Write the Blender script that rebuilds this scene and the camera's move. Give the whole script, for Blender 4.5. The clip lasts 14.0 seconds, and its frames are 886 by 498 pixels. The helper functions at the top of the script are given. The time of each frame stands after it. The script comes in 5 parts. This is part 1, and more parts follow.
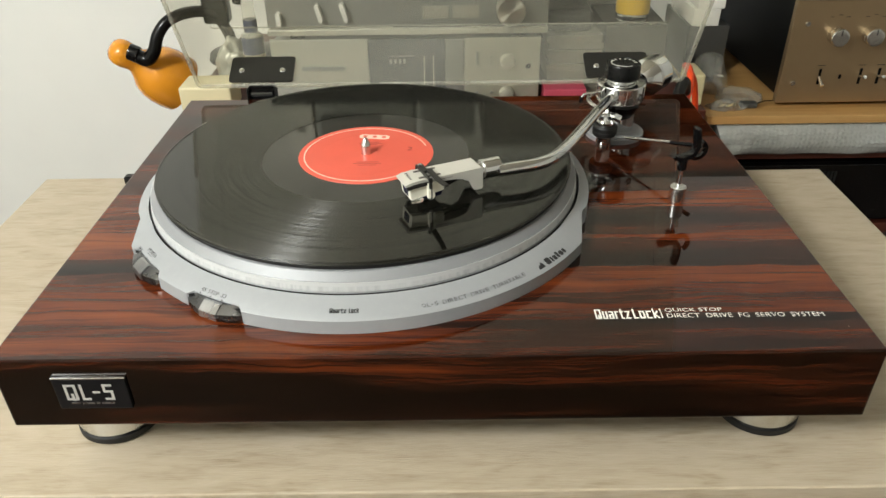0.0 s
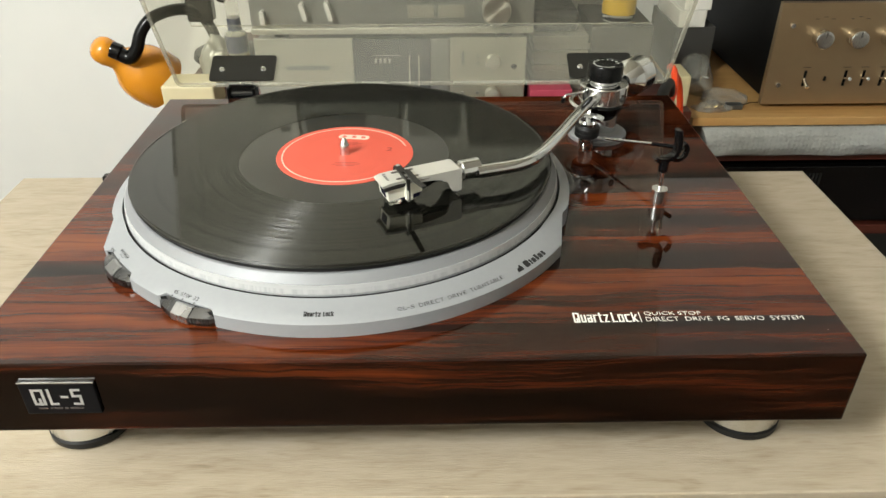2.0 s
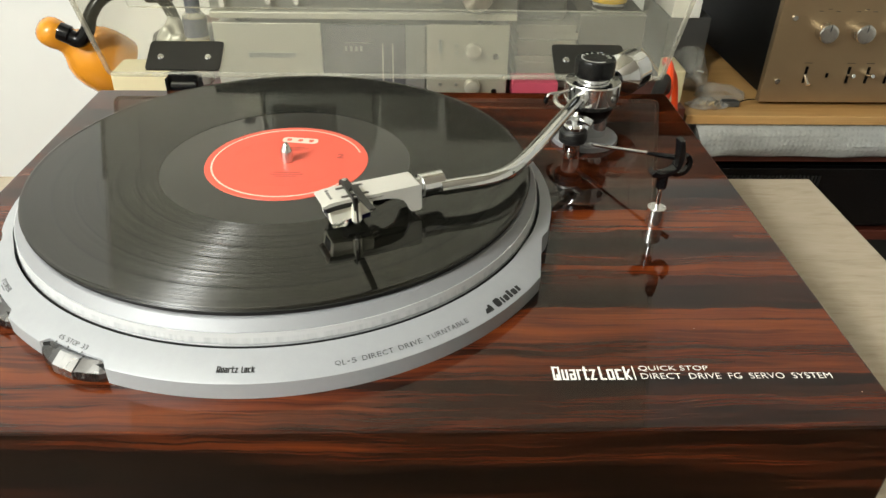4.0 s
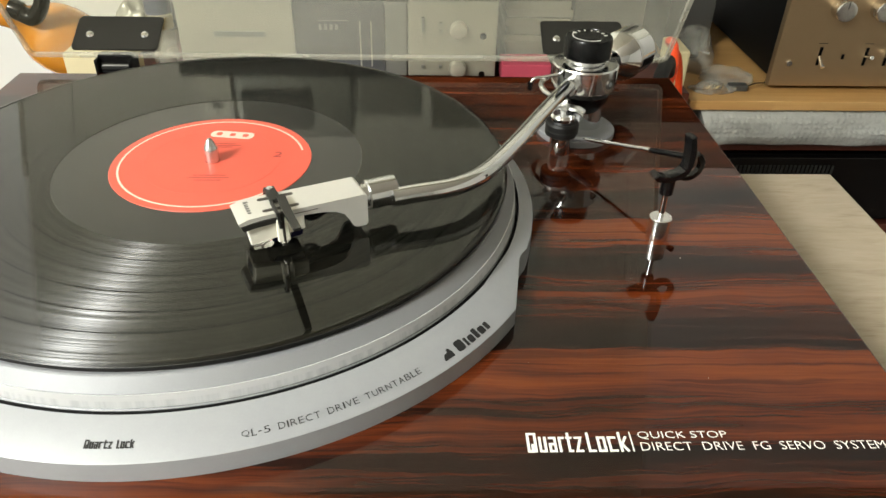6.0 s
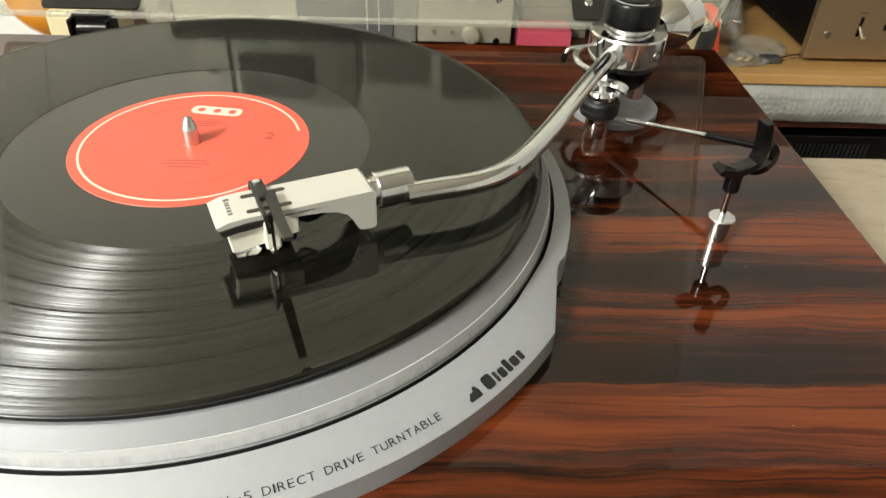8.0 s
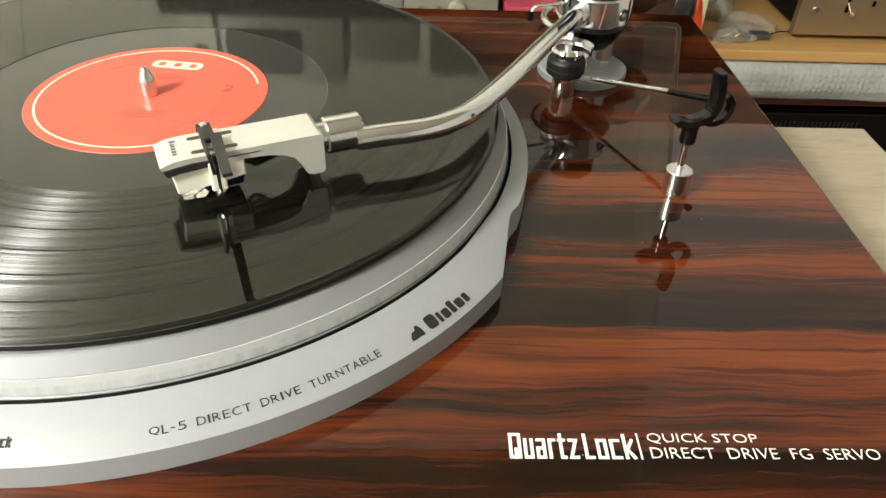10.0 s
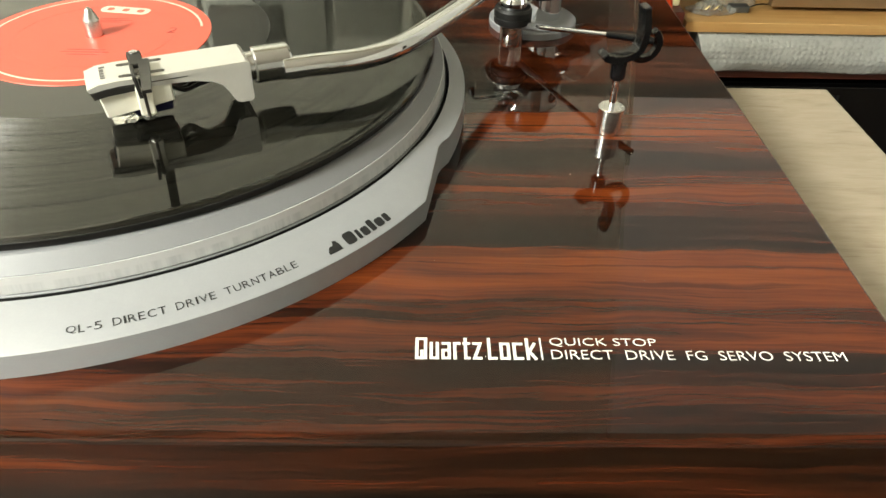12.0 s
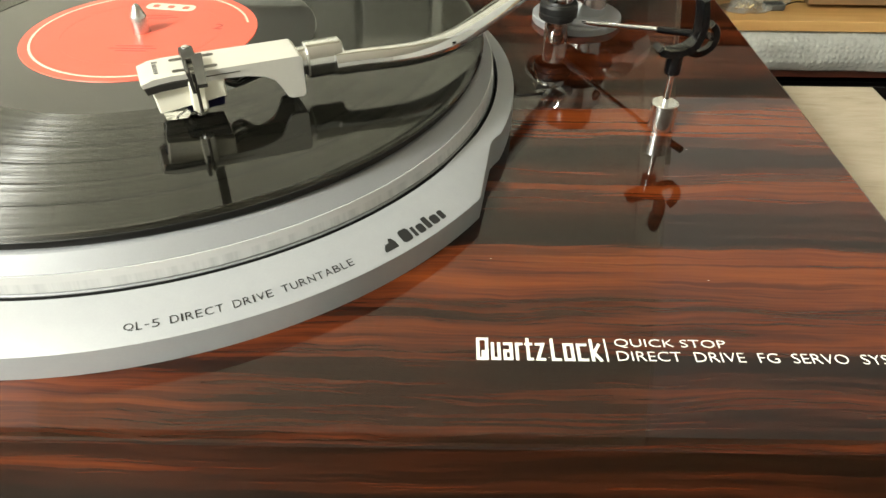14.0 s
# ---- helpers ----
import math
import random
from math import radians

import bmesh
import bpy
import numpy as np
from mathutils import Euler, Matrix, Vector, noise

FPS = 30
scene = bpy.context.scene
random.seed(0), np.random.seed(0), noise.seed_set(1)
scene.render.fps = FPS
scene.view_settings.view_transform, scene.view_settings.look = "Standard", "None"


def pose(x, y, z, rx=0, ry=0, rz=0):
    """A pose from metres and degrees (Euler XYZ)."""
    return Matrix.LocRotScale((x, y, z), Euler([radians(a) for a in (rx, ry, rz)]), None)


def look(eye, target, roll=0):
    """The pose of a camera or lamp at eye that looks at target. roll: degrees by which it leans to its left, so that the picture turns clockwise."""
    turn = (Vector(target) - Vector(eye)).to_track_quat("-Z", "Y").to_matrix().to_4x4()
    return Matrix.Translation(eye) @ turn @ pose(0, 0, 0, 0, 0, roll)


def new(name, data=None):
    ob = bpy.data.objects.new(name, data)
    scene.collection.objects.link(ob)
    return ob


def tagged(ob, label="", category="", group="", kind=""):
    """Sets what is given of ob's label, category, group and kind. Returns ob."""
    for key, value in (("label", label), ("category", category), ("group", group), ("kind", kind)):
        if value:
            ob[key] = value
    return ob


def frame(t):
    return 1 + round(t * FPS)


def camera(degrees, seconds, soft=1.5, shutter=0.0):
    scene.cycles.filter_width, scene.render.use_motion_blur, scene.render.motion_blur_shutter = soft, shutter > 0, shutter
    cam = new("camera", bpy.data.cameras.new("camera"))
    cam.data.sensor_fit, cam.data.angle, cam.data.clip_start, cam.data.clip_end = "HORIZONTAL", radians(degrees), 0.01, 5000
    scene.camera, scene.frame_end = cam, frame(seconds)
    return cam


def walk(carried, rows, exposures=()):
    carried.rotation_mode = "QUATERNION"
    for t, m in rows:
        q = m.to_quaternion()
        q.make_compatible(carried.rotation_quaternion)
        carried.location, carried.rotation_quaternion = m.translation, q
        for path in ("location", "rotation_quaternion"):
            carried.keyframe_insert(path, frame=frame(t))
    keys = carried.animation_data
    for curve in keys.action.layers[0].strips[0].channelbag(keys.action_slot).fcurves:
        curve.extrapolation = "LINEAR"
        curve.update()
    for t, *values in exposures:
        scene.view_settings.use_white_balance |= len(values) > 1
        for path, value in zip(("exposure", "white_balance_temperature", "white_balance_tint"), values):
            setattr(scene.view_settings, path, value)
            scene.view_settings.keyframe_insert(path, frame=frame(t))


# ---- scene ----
cam = camera(61.99, 14.0)
PATH = [
    (0.0, (0.0018, -0.3091, 1.1102), (0.0011, 0.0292, 0.8967), -0.80),
    (0.5, (0.0041, -0.3094, 1.1100), (0.0046, 0.0287, 0.8963), -0.63),
    (1.0, (0.0030, -0.3112, 1.1097), (0.0028, 0.0274, 0.8969), -0.51),
    (1.5, (0.0035, -0.3078, 1.1089), (0.0056, 0.0311, 0.8964), -0.32),
    (2.0, (0.0095, -0.3032, 1.1081), (0.0142, 0.0350, 0.8945), -0.18),
    (2.5, (0.0145, -0.2903, 1.1037), (0.0231, 0.0480, 0.8906), 0.47),
    (3.0, (0.0170, -0.2655, 1.0969), (0.0286, 0.0717, 0.8821), 0.73),
    (5.5, (0.0465, -0.1679, 1.0667), (0.0582, 0.1624, 0.8413), 1.59),
    (6.0, (0.0498, -0.1456, 1.0575), (0.0632, 0.1833, 0.8303), 1.34),
    (6.5, (0.0464, -0.1151, 1.0478), (0.0594, 0.2116, 0.8173), 1.44),
    (7.0, (0.0433, -0.0891, 1.0414), (0.0565, 0.2312, 0.8022), 2.12),
    (9.5, (0.0505, -0.0917, 1.0309), (0.0613, 0.2253, 0.7872), 1.97),
    (10.0, (0.0631, -0.0999, 1.0251), (0.0744, 0.2151, 0.7789), 2.14),
    (10.5, (0.0715, -0.1141, 1.0188), (0.0797, 0.2008, 0.7722), 1.44),
    (11.0, (0.0773, -0.1172, 1.0140), (0.0854, 0.1963, 0.7656), 1.67),
    (11.5, (0.0861, -0.1190, 1.0112), (0.0948, 0.1933, 0.7615), 1.78),
    (12.0, (0.0925, -0.1228, 1.0117), (0.1016, 0.1897, 0.7621), 1.68),
    (12.5, (0.0938, -0.1243, 1.0122), (0.1023, 0.1887, 0.7632), 1.57),
    (13.0, (0.0944, -0.1245, 1.0118), (0.1016, 0.1887, 0.7631), 1.40),
    (13.5, (0.0924, -0.1225, 1.0098), (0.0948, 0.1904, 0.7606), 1.02),
    (14.0, (0.0800, -0.1189, 1.0067), (0.0784, 0.1942, 0.7578), 0.64),
]
EXPOSURES = [(0.0, -0.34, 6500, 10), (3.0, -0.16, 6500, 10), (6.5, -0.02, 6600, 10), (9.5, 0.17, 6700, 9), (12.5, 0.29, 6850, 7), (14.0, 0.32, 6800, 7)]
walk(cam, [(t, look(eye, aim, roll)) for t, eye, aim, roll in PATH], EXPOSURES)

# ---- light ----
world = bpy.data.worlds.new("room_world")
scene.world = world
world.use_nodes = True
world.node_tree.nodes["Background"].inputs[0].default_value = (0.9, 0.86, 0.78, 1)
world.node_tree.nodes["Background"].inputs[1].default_value = 0.012
scene.view_settings.exposure = 0.0

# one round white globe under the ceiling gives all the light
LAMP_AT = (-1.28, -1.08, 2.22)
lamp_data = bpy.data.lights.new("ceiling_lamp_light", "POINT")
lamp_data.shadow_soft_size = 0.17
lamp_data.energy = 255
lamp_data.color = (0.965, 1.0, 0.975)
lamp_light = new("ceiling_lamp_light", lamp_data)
lamp_light.location = LAMP_AT

# ---- materials ----
def mat(name, color, rough=0.5, metal=0.0, coat=0.0, coat_rough=0.03, grain=0.0, grain_scale=40.0, bump=0.0, bump_scale=200.0,
        spec=0.5, transmission=0.0, ior=1.45, stretch=(1, 1, 1), rough_var=0.0):
    """A principled material with colour variation at two scales and fine relief."""
    m = bpy.data.materials.new(name)
    m.use_nodes = True
    n, l = m.node_tree.nodes, m.node_tree.links
    b = n["Principled BSDF"]
    b.inputs["Base Color"].default_value = (*color, 1)
    b.inputs["Roughness"].default_value = rough
    b.inputs["Metallic"].default_value = metal
    b.inputs["Coat Weight"].default_value = coat
    b.inputs["Coat Roughness"].default_value = coat_rough
    b.inputs["Specular IOR Level"].default_value = spec
    b.inputs["Transmission Weight"].default_value = transmission
    b.inputs["IOR"].default_value = ior
    if grain or bump or rough_var:
        tc = n.new("ShaderNodeTexCoord")
        mp = n.new("ShaderNodeMapping")
        mp.inputs["Scale"].default_value = stretch
        l.new(tc.outputs["Object"], mp.inputs["Vector"])
        def noise_at(scale, detail=5.0):
            t = n.new("ShaderNodeTexNoise")
            t.inputs["Scale"].default_value = scale
            t.inputs["Detail"].default_value = detail
            l.new(mp.outputs["Vector"], t.inputs["Vector"])
            return t
        if grain:
            big, small = noise_at(grain_scale * 0.15, 2.0), noise_at(grain_scale)
            add = n.new("ShaderNodeMath")
            add.operation = "ADD"
            l.new(big.outputs["Fac"], add.inputs[0])
            l.new(small.outputs["Fac"], add.inputs[1])
            ramp = n.new("ShaderNodeMapRange")
            ramp.inputs["From Min"].default_value, ramp.inputs["From Max"].default_value = 0.6, 1.4
            ramp.inputs["To Min"].default_value, ramp.inputs["To Max"].default_value = 1 - grain, 1 + grain
            l.new(add.outputs[0], ramp.inputs["Value"])
            mix = n.new("ShaderNodeVectorMath")
            mix.operation = "SCALE"
            mix.inputs[0].default_value = color
            l.new(ramp.outputs["Result"], mix.inputs["Scale"])
            l.new(mix.outputs["Vector"], b.inputs["Base Color"])
        if rough_var:
            rv = noise_at(grain_scale * 0.5, 3.0)
            rr = n.new("ShaderNodeMapRange")
            rr.inputs["From Min"].default_value, rr.inputs["From Max"].default_value = 0.3, 0.7
            rr.inputs["To Min"].default_value, rr.inputs["To Max"].default_value = max(0.0, rough - rough_var), rough + rough_var
            l.new(rv.outputs["Fac"], rr.inputs["Value"])
            l.new(rr.outputs["Result"], b.inputs["Roughness"])
        if bump:
            bt = noise_at(bump_scale)
            bn = n.new("ShaderNodeBump")
            bn.inputs["Strength"].default_value = bump
            bn.inputs["Distance"].default_value = 0.001
            l.new(bt.outputs["Fac"], bn.inputs["Height"])
            l.new(bn.outputs["Normal"], b.inputs["Normal"])
    return m


def ramp_node(n, stops):
    r = n.new("ShaderNodeValToRGB")
    e = r.color_ramp.elements
    e[0].position, e[0].color = stops[0][0], (*stops[0][1], 1)
    e[1].position, e[1].color = stops[-1][0], (*stops[-1][1], 1)
    for p, c in stops[1:-1]:
        k = e.new(p)
        k.color = (*c, 1)
    return r


def wood(name, stops, long_scale, cross_scale, rough, coat=0.0, coat_rough=0.03, fine=0.35, axis=0, bump=0.0, warp=0.6, seed=0.0):
    """Streaked wood whose grain runs along one axis: broad bands, feathered streaks and fine lines."""
    m = bpy.data.materials.new(name)
    m.use_nodes = True
    n, l = m.node_tree.nodes, m.node_tree.links
    b = n["Principled BSDF"]
    tc = n.new("ShaderNodeTexCoord")
    def layer(ls, cs, detail, distort, shift):
        mp = n.new("ShaderNodeMapping")
        s = [cs, cs, cs]
        s[axis] = ls
        mp.inputs["Scale"].default_value = s
        mp.inputs["Location"].default_value = (shift, shift * 1.7, shift * 0.6)
        l.new(tc.outputs["Object"], mp.inputs["Vector"])
        t = n.new("ShaderNodeTexNoise")
        t.inputs["Scale"].default_value = 1.0
        t.inputs["Detail"].default_value = detail
        t.inputs["Distortion"].default_value = distort
        l.new(mp.outputs["Vector"], t.inputs["Vector"])
        return t.outputs["Fac"]
    def math_node(op, a, c):
        k = n.new("ShaderNodeMath")
        k.operation = op
        for i, v in enumerate((a, c)):
            if isinstance(v, float):
                k.inputs[i].default_value = v
            else:
                l.new(v, k.inputs[i])
        return k.outputs[0]
    broad = layer(long_scale, cross_scale, 5.0, warp, seed)
    streak = layer(long_scale * 1.8, cross_scale * 5.0, 7.0, warp * 0.7, seed + 3.1)
    line = layer(long_scale * 4, cross_scale * 26, 5.0, 0.4, seed + 7.7)
    v = math_node("ADD", math_node("MULTIPLY", broad, 0.66), math_node("MULTIPLY", streak, 0.34))
    v = math_node("ADD", v, math_node("MULTIPLY", math_node("SUBTRACT", line, 0.5), fine))
    r = ramp_node(n, stops)
    l.new(v, r.inputs["Fac"])
    l.new(r.outputs["Color"], b.inputs["Base Color"])
    b.inputs["Roughness"].default_value = rough
    b.inputs["Coat Weight"].default_value = coat
    b.inputs["Coat Roughness"].default_value = coat_rough
    if bump:
        bn = n.new("ShaderNodeBump")
        bn.inputs["Strength"].default_value, bn.inputs["Distance"].default_value = bump, 0.0006
        l.new(line, bn.inputs["Height"])
        l.new(bn.outputs["Normal"], b.inputs["Normal"])
    return m


def rosewood():
    """Glossy rosewood veneer: bands along x that run over the front edge, crisp dark streaks and fine lines."""
    m = bpy.data.materials.new("rosewood_lacquer")
    m.use_nodes = True
    n, l = m.node_tree.nodes, m.node_tree.links
    b = n["Principled BSDF"]
    def calc(op, a, c=0.0, d=0.0):
        k = n.new("ShaderNodeMath")
        k.operation = op
        for i, v in enumerate((a, c, d)):
            if isinstance(v, (int, float)):
                k.inputs[i].default_value = v
            else:
                l.new(v, k.inputs[i])
        return k.outputs[0]
    tc = n.new("ShaderNodeTexCoord")
    sep = n.new("ShaderNodeSeparateXYZ")
    l.new(tc.outputs["Object"], sep.inputs["Vector"])
    x = sep.outputs["X"]
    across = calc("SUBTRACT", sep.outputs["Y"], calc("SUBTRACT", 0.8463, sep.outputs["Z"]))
    def figure(long_scale, cross_scale, detail, distort, shift, s):
        cmb = n.new("ShaderNodeCombineXYZ")
        l.new(calc("MULTIPLY_ADD", x, long_scale, shift), cmb.inputs["X"])
        l.new(calc("MULTIPLY_ADD", s, cross_scale, shift * 1.7), cmb.inputs["Y"])
        t = n.new("ShaderNodeTexNoise")
        t.noise_dimensions = "2D"
        t.inputs["Scale"].default_value = 1.0
        t.inputs["Detail"].default_value = detail
        t.inputs["Distortion"].default_value = distort
        l.new(cmb.outputs["Vector"], t.inputs["Vector"])
        return calc("SUBTRACT", t.outputs["Fac"], 0.5)
    wavy = calc("MULTIPLY_ADD", figure(4.0, 14.0, 2.0, 0.0, 2.3, across), 0.013, across)
    wavy = calc("MULTIPLY_ADD", figure(22.0, 50.0, 3.0, 0.0, 5.1, across), 0.006, wavy)
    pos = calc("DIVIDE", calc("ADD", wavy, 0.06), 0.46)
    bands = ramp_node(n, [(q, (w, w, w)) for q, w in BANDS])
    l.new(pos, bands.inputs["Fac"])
    def fade(value, a, c):
        k = n.new("ShaderNodeMapRange")
        k.interpolation_type = "SMOOTHSTEP"
        k.inputs["From Min"].default_value, k.inputs["From Max"].default_value = a, c
        l.new(value, k.inputs["Value"])
        return k.outputs["Result"]
    # a lighter, redder patch towards one front corner
    patch = calc("MULTIPLY", calc("MULTIPLY", fade(x, 0.06, -0.12), fade(wavy, 0.052, 0.036)), fade(wavy, -0.022, -0.004))
    v = calc("MULTIPLY_ADD", figure(3.0, 30.0, 4.0, 0.5, 1.3, wavy), 0.95, calc("MULTIPLY_ADD", patch, 0.24, bands.outputs["Color"]))
    v = calc("MULTIPLY_ADD", figure(7.0, 190.0, 4.0, 0.3, 8.3, wavy), 0.41, v)
    v = calc("MULTIPLY_ADD", figure(26.0, 900.0, 3.0, 0.0, 4.4, wavy), 0.28, v)
    r = ramp_node(n, [(0.10, (0.0036, 0.0018, 0.0010)), (0.32, (0.0115, 0.0038, 0.0017)), (0.46, (0.045, 0.0098, 0.0034)), (0.60, (0.104, 0.0205, 0.0050)), (0.95, (0.190, 0.043, 0.0085))])
    l.new(v, r.inputs["Fac"])
    # thin dark lines
    line = n.new("ShaderNodeMapRange")
    line.inputs["From Min"].default_value, line.inputs["From Max"].default_value = 0.06, 0.15
    line.inputs["To Min"].default_value, line.inputs["To Max"].default_value = 1.0, 0.52
    l.new(figure(6.5, 260.0, 3.0, 0.4, 11.7, wavy), line.inputs["Value"])
    mul = n.new("ShaderNodeVectorMath")
    mul.operation = "SCALE"
    l.new(r.outputs["Color"], mul.inputs[0])
    l.new(line.outputs["Result"], mul.inputs["Scale"])
    l.new(mul.outputs["Vector"], b.inputs["Base Color"])
    b.inputs["Roughness"].default_value = 0.5
    b.inputs["Specular IOR Level"].default_value = 0.0
    b.inputs["Coat Weight"].default_value = 1.0
    b.inputs["Coat Roughness"].default_value = 0.015
    b.inputs["Coat IOR"].default_value = 1.43
    return m


# tone across the veneer; stops below 0.13 are the front face, set darker
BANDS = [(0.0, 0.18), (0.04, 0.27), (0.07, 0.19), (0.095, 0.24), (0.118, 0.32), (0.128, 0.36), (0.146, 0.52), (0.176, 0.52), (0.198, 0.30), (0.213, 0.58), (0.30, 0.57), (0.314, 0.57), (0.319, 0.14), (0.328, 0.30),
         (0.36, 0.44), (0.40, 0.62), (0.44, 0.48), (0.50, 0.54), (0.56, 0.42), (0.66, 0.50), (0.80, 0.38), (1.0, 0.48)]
ROSEWOOD = rosewood()
OAK = wood("pale_oak_laminate", [(0.26, (0.28, 0.222, 0.145)), (0.40, (0.39, 0.322, 0.228)), (0.53, (0.435, 0.368, 0.272)), (0.74, (0.475, 0.408, 0.312))],
           24.0, 90.0, 0.45, fine=0.46, bump=0.45, warp=0.9)
PINE = wood("orange_beech_board", [(0.30, (0.46, 0.25, 0.09)), (0.50, (0.56, 0.33, 0.13)), (0.70, (0.62, 0.39, 0.17))], 3.0, 30.0, 0.38, fine=0.3)
MAHOGANY = wood("dark_red_wood", [(0.3, (0.03, 0.008, 0.005)), (0.7, (0.10, 0.022, 0.012))], 3.0, 30.0, 0.35)
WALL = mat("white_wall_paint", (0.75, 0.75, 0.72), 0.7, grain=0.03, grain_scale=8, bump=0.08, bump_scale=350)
# unseen walls: colour set darker than the north wall to cut bounced light
WALL_DIM = mat("dimmed_unseen_wall", (0.50, 0.49, 0.45), 0.75, grain=0.05, grain_scale=8)
CEILING = mat("cream_ceiling_paint", (0.50, 0.465, 0.39), 0.8, grain=0.02, grain_scale=6)
FLOOR = wood("floor_laminate", [(0.3, (0.045, 0.025, 0.014)), (0.7, (0.10, 0.058, 0.030))], 1.5, 12.0, 0.4)
ALU = mat("satin_silver_paint", (0.330, 0.342, 0.356), 0.5, metal=0.2, grain=0.03, grain_scale=1500)
ALU_BEVEL = mat("brushed_aluminium", (0.263, 0.269, 0.281), 0.52, metal=0.25, grain=0.03, grain_scale=1400)
CHROME = mat("chrome", (0.83, 0.84, 0.85), 0.06, metal=1.0, rough_var=0.03, grain_scale=90)
SATIN_CHROME = mat("satin_chrome", (0.74, 0.74, 0.73), 0.22, metal=1.0, rough_var=0.06, grain_scale=120)
STEEL_DARK = mat("dark_gunmetal", (0.10, 0.09, 0.08), 0.32, metal=0.85, grain=0.06, grain_scale=300)
BLACK = mat("black_plastic", (0.0032, 0.0032, 0.0032), 0.24, grain=0.15, grain_scale=200, bump=0.04, bump_scale=900, spec=0.3)
BLACK_GLOSS = mat("glossy_black_plastic", (0.003, 0.003, 0.0034), 0.12, coat=0.2, spec=0.35)
RUBBER = mat("black_rubber", (0.006, 0.0057, 0.0054), 0.55, grain=0.2, grain_scale=150)
# near-black fill in place of the shade inside gaps, cut-outs and vents
GAP_SHADE = mat("gap_shade_fill", (0.004, 0.004, 0.004), 0.9)
HINGE_BLACK = mat("black_painted_steel", (0.013, 0.0125, 0.011), 0.40, grain=0.12, grain_scale=300, bump=0.06, bump_scale=1200)
INK = mat("black_print", (0.015, 0.015, 0.015), 0.5)
WHITE_INK = mat("white_print", (0.85, 0.83, 0.78), 0.45)
SILVER_INK = mat("silver_print", (0.80, 0.80, 0.78), 0.3, metal=0.6)
SHELL = mat("pale_silver_headshell", (0.62, 0.605, 0.555), 0.36, metal=0.35, grain=0.03, grain_scale=600, rough_var=0.05)
IVORY = mat("ivory_plastic", (0.78, 0.75, 0.64), 0.30, grain=0.02, grain_scale=200)
NAVY = mat("navy_plastic", (0.010, 0.010, 0.035), 0.25)
CLEAR = mat("clear_plastic", (0.95, 0.95, 0.93), 0.05, transmission=1.0, ior=1.49)
# the lid and its edges
def lid_material(name, tint, haze, rough):
    m = bpy.data.materials.new(name)
    m.use_nodes = True
    n, l = m.node_tree.nodes, m.node_tree.links
    b = n["Principled BSDF"]
    out = n["Material Output"]
    b.inputs["Base Color"].default_value = (0.66, 0.65, 0.58, 1)
    b.inputs["Roughness"].default_value = rough
    tr = n.new("ShaderNodeBsdfTransparent")
    tr.inputs["Color"].default_value = (*tint, 1)
    tc = n.new("ShaderNodeTexCoord")
    dust = n.new("ShaderNodeTexNoise")
    dust.inputs["Scale"].default_value, dust.inputs["Detail"].default_value = 14.0, 6.0
    l.new(tc.outputs["Object"], dust.inputs["Vector"])
    mr = n.new("ShaderNodeMapRange")
    mr.inputs["From Min"].default_value, mr.inputs["From Max"].default_value = 0.3, 0.75
    mr.inputs["To Min"].default_value, mr.inputs["To Max"].default_value = haze * 0.8, haze * 1.25
    l.new(dust.outputs["Fac"], mr.inputs["Value"])
    mix = n.new("ShaderNodeMixShader")
    l.new(mr.outputs["Result"], mix.inputs["Fac"])
    l.new(tr.outputs["BSDF"], mix.inputs[1])
    l.new(b.outputs["BSDF"], mix.inputs[2])
    l.new(mix.outputs["Shader"], out.inputs["Surface"])
    return m


LID = lid_material("tinted_acrylic", (0.925, 0.915, 0.865), 0.11, 0.12)
LID_EDGE = lid_material("acrylic_edge", (0.90, 0.885, 0.82), 0.30, 0.3)


